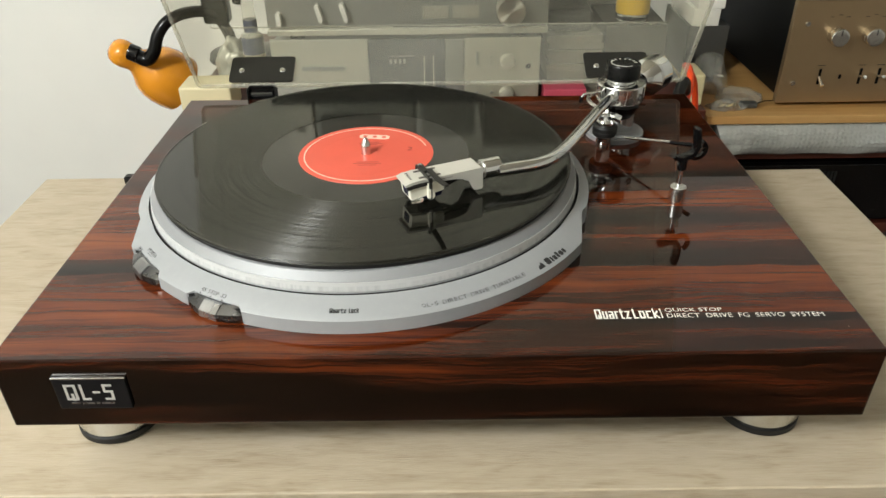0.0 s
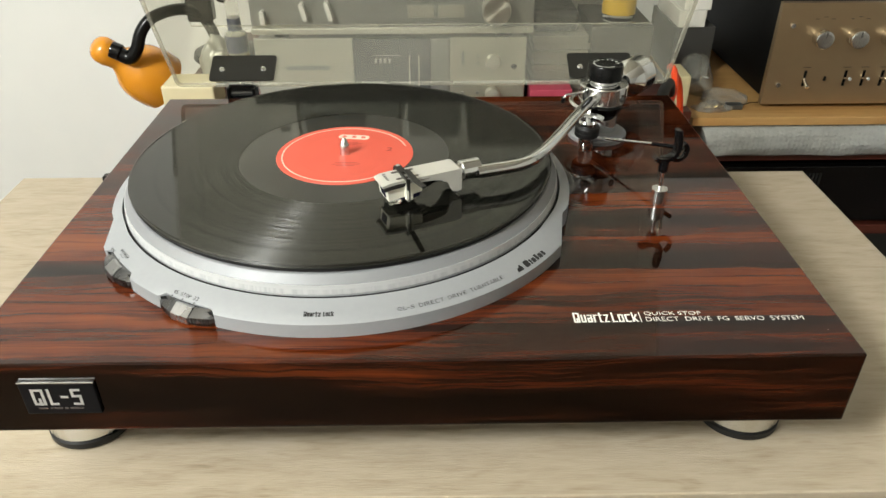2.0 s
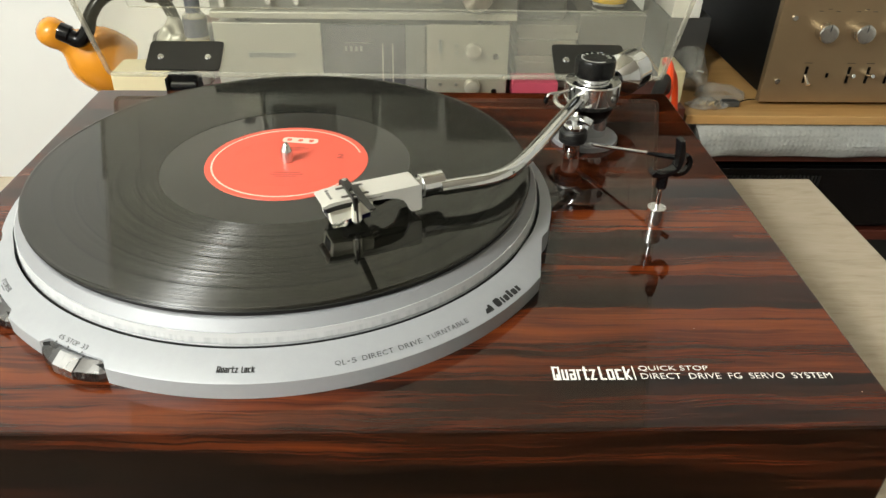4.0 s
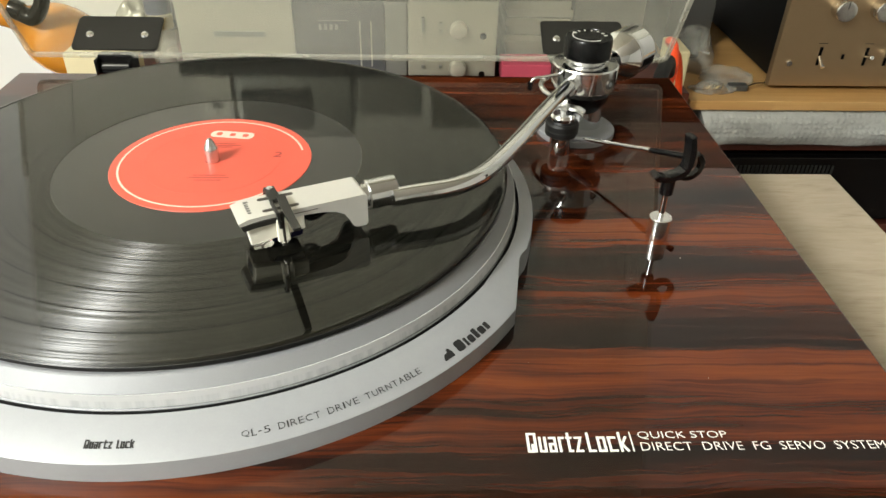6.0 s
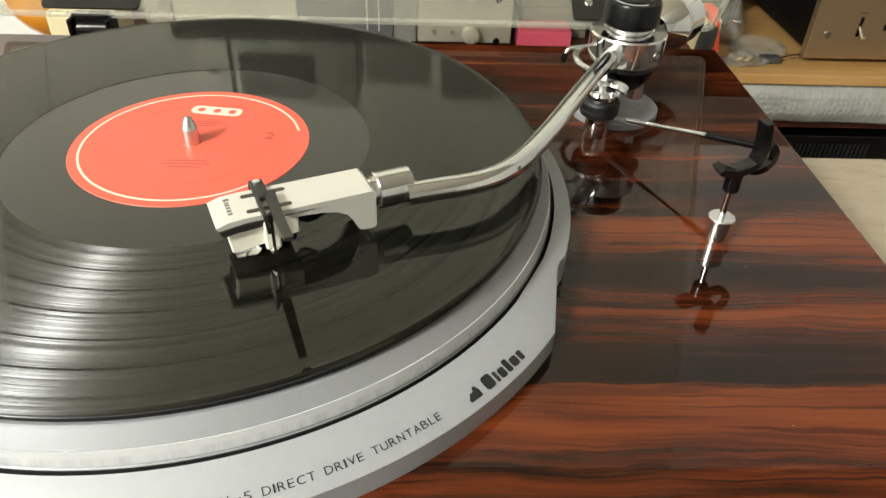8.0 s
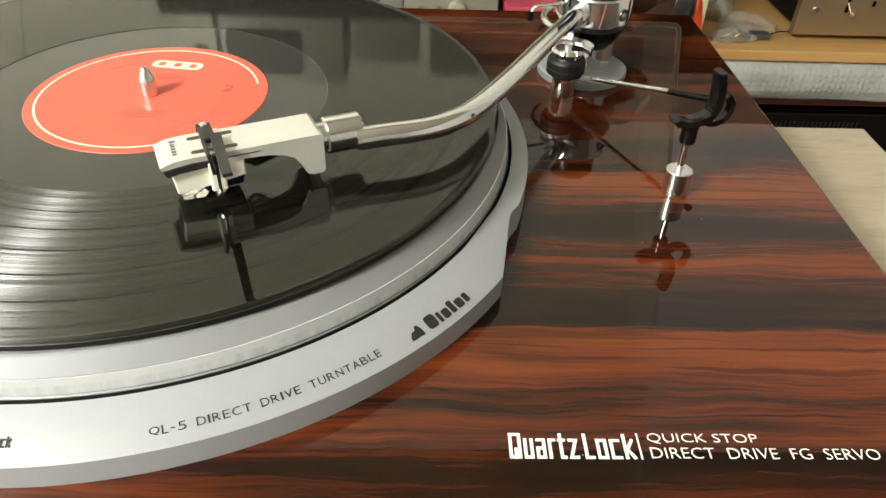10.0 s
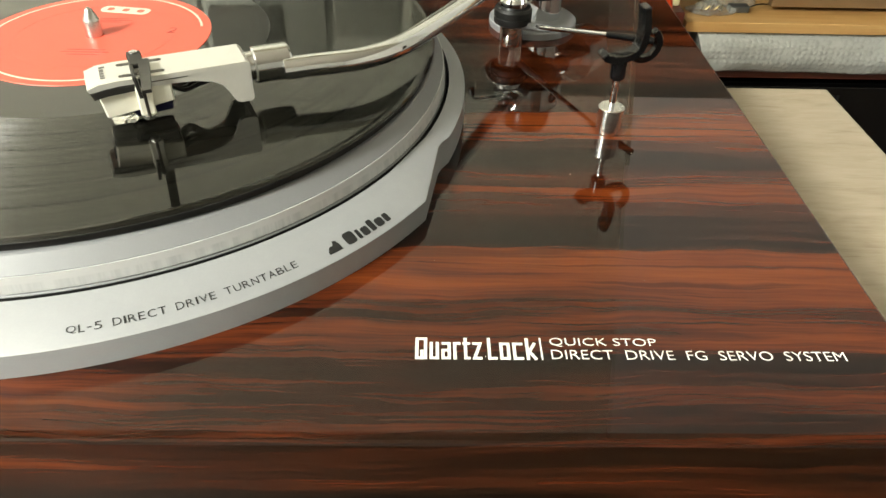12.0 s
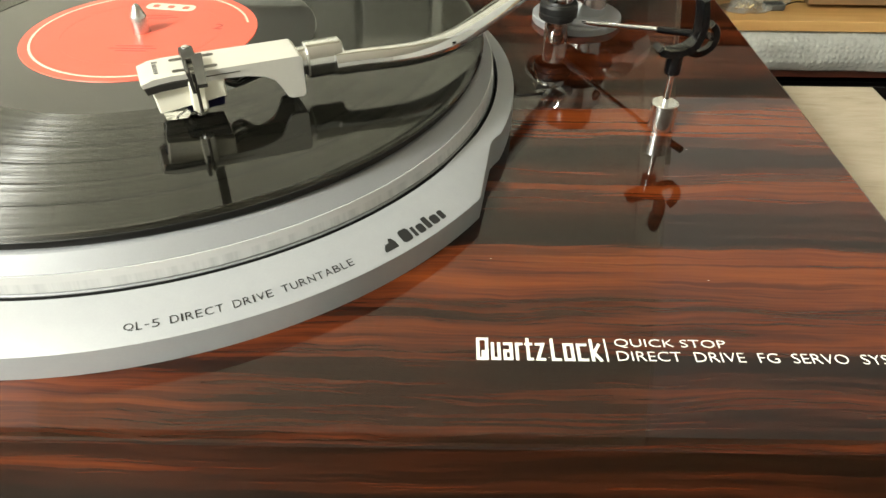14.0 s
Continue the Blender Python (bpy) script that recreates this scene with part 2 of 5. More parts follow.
def vinyl_material():
    """Black vinyl: a sharp surface gloss, and the slanted groove walls that catch the lamp as a fan."""
    m = bpy.data.materials.new("black_vinyl_grooves")
    m.use_nodes = True
    n, l = m.node_tree.nodes, m.node_tree.links
    b, out = n["Principled BSDF"], n["Material Output"]
    b.inputs["Base Color"].default_value = (0.0022, 0.0022, 0.0014, 1)
    b.inputs["Roughness"].default_value = 0.06
    b.inputs["IOR"].default_value = 1.46
    b.inputs["Specular Tint"].default_value = (1.0, 0.98, 0.86, 1)
    tc = n.new("ShaderNodeTexCoord")
    def vec(op, a, c=None, scale=None):
        k = n.new("ShaderNodeVectorMath")
        k.operation = op
        for i, v in enumerate((a, c)):
            if v is None:
                continue
            if isinstance(v, tuple):
                k.inputs[i].default_value = v
            else:
                l.new(v, k.inputs[i])
        if scale is not None:
            k.inputs["Scale"].default_value = scale
        return k
    flat = vec("MULTIPLY", tc.outputs["Object"], (1.0, 1.0, 0.0))
    radius = vec("LENGTH", flat.outputs["Vector"])
    ray = vec("NORMALIZE", flat.outputs["Vector"])
    # loud and quiet passages: the cut varies with the radius
    nz = n.new("ShaderNodeTexNoise")
    nz.noise_dimensions = "1D"
    nz.inputs["Scale"].default_value, nz.inputs["Detail"].default_value = 420.0, 4.0
    l.new(radius.outputs["Value"], nz.inputs["W"])
    cut = n.new("ShaderNodeMapRange")
    cut.inputs["From Min"].default_value, cut.inputs["From Max"].default_value = 0.3, 0.7
    l.new(nz.outputs["Fac"], cut.inputs["Value"])
    last = b.outputs["BSDF"]
    fine = n.new("ShaderNodeTexNoise")
    fine.noise_dimensions = "1D"
    fine.inputs["Scale"].default_value, fine.inputs["Detail"].default_value = 2600.0, 1.0
    l.new(radius.outputs["Value"], fine.inputs["W"])
    for sign, weak, strong in ((1.0, 0.0085, 0.0205), (-1.0, 0.0013, 0.0018)):
        steep = n.new("ShaderNodeMapRange")
        steep.inputs["From Min"].default_value, steep.inputs["From Max"].default_value = 0.25, 0.75
        steep.inputs["To Min"].default_value, steep.inputs["To Max"].default_value = 0.62 * sign, 1.28 * sign
        l.new(fine.outputs["Fac"], steep.inputs["Value"])
        lean = vec("SCALE", ray.outputs["Vector"])
        l.new(steep.outputs["Result"], lean.inputs["Scale"])
        tilt = vec("NORMALIZE", vec("ADD", lean.outputs["Vector"], (0.0, 0.0, 1.0)).outputs["Vector"])
        amount = n.new("ShaderNodeMapRange")
        amount.inputs["To Min"].default_value, amount.inputs["To Max"].default_value = weak, strong
        l.new(cut.outputs["Result"], amount.inputs["Value"])
        grey = n.new("ShaderNodeCombineColor")
        for c in ("Red", "Green", "Blue"):
            l.new(amount.outputs["Result"], grey.inputs[c])
        g = n.new("ShaderNodeBsdfGlossy")
        g.inputs["Roughness"].default_value = 0.25
        l.new(grey.outputs["Color"], g.inputs["Color"])
        l.new(tilt.outputs["Vector"], g.inputs["Normal"])
        add = n.new("ShaderNodeAddShader")
        l.new(last, add.inputs[0])
        l.new(g.outputs["BSDF"], add.inputs[1])
        last = add.outputs["Shader"]
    l.new(last, out.inputs["Surface"])
    return m


VINYL = vinyl_material()
VINYL_SMOOTH = mat("smooth_black_vinyl", (0.0036, 0.0035, 0.0022), 0.30, coat=1.0, coat_rough=0.02, spec=0.2)
VINYL_GAP = mat("plain_vinyl_band", (0.0022, 0.0022, 0.0016), 0.5, coat=1.0, coat_rough=0.025, spec=0.0)
VINYL_GAP.node_tree.nodes["Principled BSDF"].inputs["Coat IOR"].default_value = 1.46
LABEL_RED = mat("coral_red_paper", (0.70, 0.105, 0.065), 0.42, grain=0.05, grain_scale=60, bump=0.03, bump_scale=900)
LABEL_PRINT = mat("pale_pink_print", (0.86, 0.60, 0.50), 0.45)
LABEL_DARK = mat("dark_red_print", (0.36, 0.05, 0.04), 0.5)

# ---- mesh helpers ----
HOME = {}


def thing(name, at, label, category, group="", kind=""):
    """An Empty at the base of a thing, which parents its parts."""
    ob = new(name)
    ob.location = at
    ob.empty_display_size = 0.02
    HOME[ob] = Vector(at)
    return tagged(ob, label, category, group, kind)


def part(name, bm, material, parent=None, label="", at=None, smooth=False):
    """One mesh object; its mesh is in world metres, or about the point at."""
    me = bpy.data.meshes.new(name)
    bmesh.ops.recalc_face_normals(bm, faces=bm.faces)
    bm.to_mesh(me)
    bm.free()
    if smooth:
        me.shade_smooth()
        me.set_sharp_from_angle(angle=radians(smooth if smooth is not True else 35))
    me.materials.append(material)
    ob = new(name, me)
    shift = Vector(at) if at else Vector((0, 0, 0))
    if parent is not None:
        ob.parent = parent
        ob.location = shift - HOME.get(parent, Vector((0, 0, 0)))
    else:
        ob.location = shift
    HOME[ob] = shift
    if label:
        tagged(ob, label)
    return ob


def box(x0, x1, y0, y1, z0, z1, bevel=0.0, seg=2, bm=None):
    bm2 = bmesh.new()
    bmesh.ops.create_cube(bm2, size=1.0)
    for v in bm2.verts:
        v.co = Vector(((x0 + x1) / 2 + v.co.x * (x1 - x0), (y0 + y1) / 2 + v.co.y * (y1 - y0), (z0 + z1) / 2 + v.co.z * (z1 - z0)))
    if bevel:
        bmesh.ops.bevel(bm2, geom=bm2.edges[:], offset=bevel, segments=seg, profile=0.5, affect="EDGES")
    return merge(bm, bm2)


def merge(bm, bm2):
    if bm is None:
        return bm2
    me = bpy.data.meshes.new("join")
    bm2.to_mesh(me)
    bm2.free()
    bm.from_mesh(me)
    bpy.data.meshes.remove(me)
    return bm


def lathe(profile, seg=48, at=(0, 0, 0), axis=(0, 0, 1), bm=None, closed=False):
    """Turns a profile of (radius, height) about an axis through at."""
    bm2 = bmesh.new()
    turn = Vector((0, 0, 1)).rotation_difference(Vector(axis).normalized()).to_matrix()
    rings = []
    for r, z in profile:
        if r < 1e-7:
            rings.append([bm2.verts.new(turn @ Vector((0, 0, z)) + Vector(at))])
        else:
            rings.append([bm2.verts.new(turn @ Vector((r * math.cos(2 * math.pi * k / seg), r * math.sin(2 * math.pi * k / seg), z)) + Vector(at)) for k in range(seg)])
    pairs = list(zip(rings, rings[1:]))
    if closed:
        pairs.append((rings[-1], rings[0]))
    for a, b in pairs:
        for k in range(seg):
            q = [a[k % len(a)], a[(k + 1) % len(a)], b[(k + 1) % len(b)], b[k % len(b)]]
            u = []
            for v in q:
                if v not in u:
                    u.append(v)
            if len(u) > 2:
                bm2.faces.new(u)
    return merge(bm, bm2)


def rod(a, b, r, seg=20, r2=None, bm=None, cap=0.0):
    """A round bar from a to b with slightly rounded ends."""
    d = (Vector(b) - Vector(a))
    h = d.length
    r2 = r if r2 is None else r2
    c = min(cap, h / 3, r * 0.8, r2 * 0.8)
    prof = [(0, 0), (r - c, 0)] + ([(r, c), (r2, h - c)] if c else [(r2, h)]) + ([(r2 - c, h)] if c else []) + [(0, h)]
    if not c:
        prof = [(0, 0), (r, 0), (r2, h), (0, h)]
    return lathe(prof, seg, a, d, bm)


def pipe(points, r, seg=16, smooth_steps=8, bm=None):
    """A round tube along a smooth curve through the points; r may be a list of radii."""
    pts = [Vector(p) for p in points]
    rad = r if isinstance(r, (list, tuple)) else [r] * len(pts)
    line, radii = [], []
    for i in range(len(pts) - 1):
        p0, p1, p2, p3 = pts[max(i - 1, 0)], pts[i], pts[i + 1], pts[min(i + 2, len(pts) - 1)]
        for s in range(smooth_steps):
            t = s / smooth_steps
            line.append(0.5 * (2 * p1 + (p2 - p0) * t + (2 * p0 - 5 * p1 + 4 * p2 - p3) * t * t + (3 * p1 - p0 - 3 * p2 + p3) * t ** 3))
            radii.append(rad[i] + (rad[i + 1] - rad[i]) * t)
    line.append(pts[-1])
    radii.append(rad[-1])
    bm2 = bmesh.new()
    rings, up = [], None
    for i, p in enumerate(line):
        d = (line[min(i + 1, len(line) - 1)] - line[max(i - 1, 0)]).normalized()
        if up is None:
            up = d.orthogonal().normalized()
        up = (up - d * up.dot(d)).normalized()
        side = d.cross(up)
        rings.append([bm2.verts.new(p + radii[i] * (math.cos(2 * math.pi * k / seg) * up + math.sin(2 * math.pi * k / seg) * side)) for k in range(seg)])
    for a, b in zip(rings, rings[1:]):
        for k in range(seg):
            bm2.faces.new((a[k], a[(k + 1) % seg], b[(k + 1) % seg], b[k]))
    bm2.faces.new(rings[0][::-1])
    bm2.faces.new(rings[-1])
    return merge(bm, bm2)


def prism(outline, z0, z1, bevel=0.0, seg=2, bm=None, place=None):
    """A plate from an outline in x and y, from z0 to z1, turned by the matrix place."""
    bm2 = bmesh.new()
    low = [bm2.verts.new((x, y, z0)) for x, y in outline]
    high = [bm2.verts.new((x, y, z1)) for x, y in outline]
    n = len(outline)
    top = bm2.faces.new(high)
    bot = bm2.faces.new(low[::-1])
    for k in range(n):
        bm2.faces.new((low[k], low[(k + 1) % n], high[(k + 1) % n], high[k]))
    if bevel:
        edges = [e for e in bm2.edges if all(v in high for v in e.verts)]
        bmesh.ops.bevel(bm2, geom=edges, offset=bevel, segments=seg, profile=0.5, affect="EDGES")
    if place is not None:
        bmesh.ops.transform(bm2, matrix=place, verts=bm2.verts)
    return merge(bm, bm2)


def rounded(x0, x1, y0, y1, r, seg=5):
    out = []
    for cx, cy, a in ((x1 - r, y1 - r, 0), (x0 + r, y1 - r, 90), (x0 + r, y0 + r, 180), (x1 - r, y0 + r, 270)):
        for k in range(seg + 1):
            t = radians(a + 90 * k / seg)
            out.append((cx + r * math.cos(t), cy + r * math.sin(t)))
    return out


def letters(body, width, height, bold=0.0, thick=0.00012, spacing=1.0):
    """A flat bmesh of the words, from x = 0 to width and y = 0 to height, facing +z."""
    cu = bpy.data.curves.new("words", "FONT")
    cu.body = body
    cu.size = 1.0
    cu.extrude = 0.02
    cu.offset = bold
    cu.space_character = spacing
    cu.resolution_u = 3
    ob = bpy.data.objects.new("words", cu)
    scene.collection.objects.link(ob)
    bpy.context.view_layer.update()
    me = bpy.data.meshes.new_from_object(ob.evaluated_get(bpy.context.evaluated_depsgraph_get()))
    bpy.data.objects.remove(ob)
    bpy.data.curves.remove(cu)
    bm = bmesh.new()
    bm.from_mesh(me)
    bpy.data.meshes.remove(me)
    xs, ys = [v.co.x for v in bm.verts], [v.co.y for v in bm.verts]
    x0, x1, y0, y1 = min(xs), max(xs), min(ys), max(ys)
    if width is None:
        width = (x1 - x0) * height / (y1 - y0)
    for v in bm.verts:
        v.co = Vector(((v.co.x - x0) / (x1 - x0) * width, (v.co.y - y0) / (y1 - y0) * height, (v.co.z / 0.04 + 0.5) * thick))
    return bm


GLYPHS = {  # strokes of a condensed square face, in widths and heights
    "Q": (((0.30, 0), (0, 0), (0, 1), (1, 1), (1, 0), (0.90, 0)), ((0.58, -0.02), (0.58, 0.34))),
    "L": (((0, 1), (0, 0), (1, 0)),), "-": (((0, 0.5), (1, 0.5)),), "5": (((1, 1), (0, 1), (0, 0.56), (1, 0.56), (1, 0), (0, 0)),),
    "u": (((0, 0.76), (0, 0), (1, 0), (1, 0.76)),), "a": (((0.05, 0.76), (1, 0.76), (1, 0), (0, 0), (0, 0.4), (0.8, 0.4)),),
    "r": (((0, 0), (0, 0.76), (1, 0.76)),), "t": (((0.2, 1), (0.2, 0), (1, 0)), ((-0.15, 0.76), (1, 0.76))),
    "z": (((0, 0.76), (1, 0.76), (0, 0), (1, 0)),), "o": (((0.5, 0), (0, 0), (0, 0.76), (1, 0.76), (1, 0), (0.5, 0)),),
    "c": (((1, 0.76), (0, 0.76), (0, 0), (1, 0)),), "k": (((0, 0), (0, 1)), ((1, 0.76), (0.25, 0.36), (1, 0)))}


def square_letter(ch, width, height, weight, thick=0.00012):
    """One letter of the square face as mitred strokes, inside width and height, facing +z."""
    bm = None
    for nth, stroke in enumerate(GLYPHS[ch]):
        w, h = width - weight, height - weight
        pts = [Vector((weight / 2 + x * w, weight / 2 + y * h)) for x, y in stroke]
        left, right = [], []
        for i, p in enumerate(pts):
            a = (p - pts[i - 1]).normalized() if i else (pts[1] - p).normalized()
            b = (pts[i + 1] - p).normalized() if i + 1 < len(pts) else a
            nrm = Vector((-a.y - b.y, a.x + b.x)).normalized()
            reach = min(weight / 2 / max(0.35, nrm.dot(Vector((-a.y, a.x)))), weight)
            end = a * (-weight / 2 if i == 0 else weight / 2 if i + 1 == len(pts) else 0.0)
            if ch in "oa" and i + 1 == len(pts) or ch == "o" and i == 0:
                end = Vector((0, 0))
            left.append(tuple(p + nrm * reach + end))
            right.append(tuple(p - nrm * reach + end))
        for i in range(len(pts) - 1):
            bm = prism([right[i], right[i + 1], left[i + 1], left[i]], 0, thick + 0.00003 * nth, bm=bm)
    return bm


def square_word(body, width, height, weight, gap=0.35):
    """A word in the square face from x = 0 to width."""
    shares = [{"-": 0.75, "t": 0.75, "r": 0.8, "Q": 1.25, "L": 0.9}.get(ch, 1.0) for ch in body]
    unit = width / (sum(shares) + gap * (len(body) - 1))
    bm, x = None, 0.0
    for ch, share in zip(body, shares):
        bm = merge(bm, moved(square_letter(ch, share * unit, height, weight), pose(x, 0, 0)))
        x += (share + gap) * unit
    return bm


def moved(bm, m):
    bmesh.ops.transform(bm, matrix=m, verts=bm.verts)
    return bm


# ---- the room ----
FLOOR_Z, CEIL_Z = 0.0, 2.50
X0, X1, Y0, Y1 = -2.0, 2.4, -3.2, 1.27
tagged(part("floor", box(X0 - 0.1, X1 + 0.1, Y0 - 0.1, Y1 + 0.1, -0.08, FLOOR_Z), FLOOR), "dark brown wood laminate floor of the room", "floor", kind="structure")
tagged(part("ceiling", box(X0 - 0.1, X1 + 0.1, Y0 - 0.1, Y1 + 0.1, CEIL_Z, CEIL_Z + 0.1), CEILING), "cream painted ceiling", "ceiling", kind="structure")
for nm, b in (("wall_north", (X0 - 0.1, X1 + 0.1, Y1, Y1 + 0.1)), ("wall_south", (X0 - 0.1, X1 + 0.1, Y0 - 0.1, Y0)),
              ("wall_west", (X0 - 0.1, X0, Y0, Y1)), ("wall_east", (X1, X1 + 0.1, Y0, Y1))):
    tagged(part(nm, box(b[0], b[1], b[2], b[3], FLOOR_Z, CEIL_Z), WALL if nm == "wall_north" else WALL_DIM), "plain off-white painted wall" if nm == "wall_north" else "plain wall out of view, coloured darker to cut bounced light", "wall", kind="structure")

# ---- the desk ----
T = 0.75
desk = thing("desk", (-0.01, 0.2, 0), "small desk with a pale oak laminate top", "desk")
part("tabletop", box(-0.432, 0.412, -0.012, 0.416, T - 0.022, T, 0.0012), OAK, desk)
for x in (-0.40, 0.38):
    for y in (0.02, 0.385):
        part("leg", box(x - 0.02, x + 0.02, y - 0.02, y + 0.02, 0, T - 0.022, 0.002), OAK, desk)
part("rear_rail", box(-0.38, 0.36, 0.378, 0.394, T - 0.10, T - 0.022, 0.001), OAK, desk)

# ---- the turntable ----
TOP = 0.8463
BOT = 0.7970
CX, CY = -0.0553, 0.1935
turntable = thing("turntable", (0, 0.2, T), "dark rosewood turntable with silver platter, cover raised, on the desk", "turntable")
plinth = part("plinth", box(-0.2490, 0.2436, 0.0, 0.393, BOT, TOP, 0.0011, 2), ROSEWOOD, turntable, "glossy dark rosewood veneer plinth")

for x in (-0.2175, 0.2105):
    for y in (0.055, 0.345):
        foot = part("foot", lathe([(0, 0.006), (0.0255, 0.006), (0.0265, 0.008), (0.0265, 0.044), (0.024, BOT - T), (0, BOT - T)], 48, (x, y, T)), SATIN_CHROME, turntable, "satin metal foot", smooth=True)
        part("pad", lathe([(0, 0.0), (0.0255, 0.0), (0.0270, 0.0015), (0.0270, 0.0055), (0.0262, 0.006), (0, 0.006)], 48, (x, y, T)), RUBBER, foot, "black rubber pad", smooth=True)


def polar(r, deg):
    return (CX + r * math.cos(radians(deg)), CY + r * math.sin(radians(deg)))


# surround of the platter: wide in front, narrow behind, with two cut-outs for the controls
R_OUT, R_IN, R_BACK, Z_ESC, Z_INNER = 0.1737, 0.1575, 0.1648, 0.8556, 0.8618
SPEED_A, POWER_A, HALF = -117.1, -140.5, 6.9
rim = []
def cone(r):
    """Height of the surround's sloping top at a radius."""
    return Z_ESC + (R_OUT - 0.0006 - r) / (R_OUT - 0.0006 - R_IN) * (Z_INNER - Z_ESC)
def add_arc(r, a0, a1, step=1.5):
    n = max(1, int(abs(a1 - a0) / step))
    for k in range(n + 1):
        rim.append((r, a0 + (a1 - a0) * k / n))
add_arc(R_OUT, -31.9, SPEED_A + HALF)
add_arc(R_OUT - 0.0035, SPEED_A + HALF - 1.2, SPEED_A - HALF + 1.2)
add_arc(R_OUT, SPEED_A - HALF, POWER_A + HALF)
add_arc(R_OUT - 0.0035, POWER_A + HALF - 1.2, POWER_A - HALF + 1.2)
add_arc(R_OUT, POWER_A - HALF, -149.0)
add_arc(R_BACK - 0.0012, -158.6, -160.0)
add_arc(R_BACK, -162.0, -378.0)
add_arc(R_BACK - 0.0012, -380.0, -381.4)
bm = bmesh.new()
rings = []
for lift in range(4):
    ring = []
    for r, a in rim:
        z = cone(r - 0.0006)
        q = [(r, TOP), (r, z - 0.0005), (r - 0.0006, z), (R_IN, Z_INNER)][lift]
        x, y = polar(q[0], a)
        ring.append(bm.verts.new((x, y, q[1])))
    rings.append(ring)
inner = []
for r, a in rim:
    x, y = polar(R_IN, a)
    inner.append(bm.verts.new((x, y, TOP)))
rings.append(inner)
for a, b in zip(rings, rings[1:]):
    for k in range(len(a)):
        bm.faces.new((a[k], a[(k + 1) % len(a)], b[(k + 1) % len(a)], b[k]))
surround = part("surround", bm, ALU, turntable, "silver painted metal surround", smooth=25)
part("gap_skirt", lathe([(0.1562, TOP + 0.0045), (0.1562, 0.8616), (0.1559, 0.8616), (0.1559, TOP + 0.0045)], 96, (CX, CY, 0), closed=True), GAP_SHADE, surround)
part("gap_ring", lathe([(R_IN - 0.0001, TOP + 0.0005), (0.1500, TOP + 0.0005), (0.1500, TOP + 0.004), (R_IN - 0.0001, TOP + 0.004)], 96, (CX, CY, 0), closed=True), GAP_SHADE, surround)

# platter
def strobe_material():
    """Bright band whose lower half carries dark strobe marks round the rim."""
    m = mat("polished_strobe_band", (0.62, 0.63, 0.64), 0.34, metal=0.3, rough_var=0.06, grain_scale=90)
    n, l = m.node_tree.nodes, m.node_tree.links
    tc, sep = n.new("ShaderNodeTexCoord"), n.new("ShaderNodeSeparateXYZ")
    l.new(tc.outputs["Object"], sep.inputs["Vector"])
    def calc(op, a, c=0.0):
        k = n.new("ShaderNodeMath")
        k.operation = op
        for i, v in enumerate((a, c)):
            if isinstance(v, float):
                k.inputs[i].default_value = v
            else:
                l.new(v, k.inputs[i])
        return k.outputs[0]
    turn = calc("ARCTAN2", sep.outputs["Y"], sep.outputs["X"])
    fleck = n.new("ShaderNodeTexNoise")  # worn marks, bunched unevenly round the rim
    fleck.noise_dimensions = "1D"
    fleck.inputs["Scale"].default_value, fleck.inputs["Detail"].default_value, fleck.inputs["Roughness"].default_value = 34.0, 4.0, 0.62
    l.new(turn, fleck.inputs["W"])
    low = n.new("ShaderNodeMapRange")
    low.inputs["From Min"].default_value, low.inputs["From Max"].default_value = 0.8662, 0.8656
    l.new(sep.outputs["Z"], low.inputs["Value"])
    dark = n.new("ShaderNodeMapRange")
    dark.inputs["From Min"].default_value, dark.inputs["From Max"].default_value = 0.40, 0.66
    l.new(fleck.outputs["Fac"], dark.inputs["Value"])
    blend = n.new("ShaderNodeMix")
    blend.data_type = "RGBA"
    blend.inputs["A"].default_value, blend.inputs["B"].default_value = (0.62, 0.63, 0.64, 1), (0.51, 0.525, 0.54, 1)
    l.new(calc("MULTIPLY", low.outputs["Result"], dark.outputs["Result"]), blend.inputs["Factor"])
    l.new(blend.outputs["Result"], n["Principled BSDF"].inputs["Base Color"])
    return m


STROBE = strobe_material()
platter = part("platter", lathe([(0, 0.852), (0.1555, 0.852), (0.1558, 0.8618), (0.1550, 0.8624), (0.1545, 0.8680), (0.15455, 0.8687), (0.1506, 0.8732), (0.1498, 0.8736), (0, 0.8736)], 128, (0, 0, 0)), ALU_BEVEL, turntable, "bright machined aluminium platter", at=(CX, CY, 0), smooth=20)
part("strobe_band", lathe([(0.1556, 0.8627), (0.15500, 0.8684), (0.1530, 0.8684), (0.1530, 0.8627)], 128, (0, 0, 0), closed=True), STROBE, platter, "polished strobe band", at=(CX, CY, 0), smooth=20)
part("mat", lathe([(0, 0.8735), (0.1486, 0.8735), (0.1490, 0.8740), (0.1488, 0.8765), (0, 0.8765)], 96, (0, 0, 0)), RUBBER, platter, "black rubber mat", at=(CX, CY, 0), smooth=20)
part("spindle", lathe([(0, 0.870), (0.0036, 0.870), (0.0036, 0.8850), (0.0034, 0.8856), (0.0015, 0.8900), (0.0007, 0.8907), (0, 0.8908)], 32, (0, 0, 0)), SATIN_CHROME, platter, "steel spindle", at=(CX, CY, 0), smooth=40)

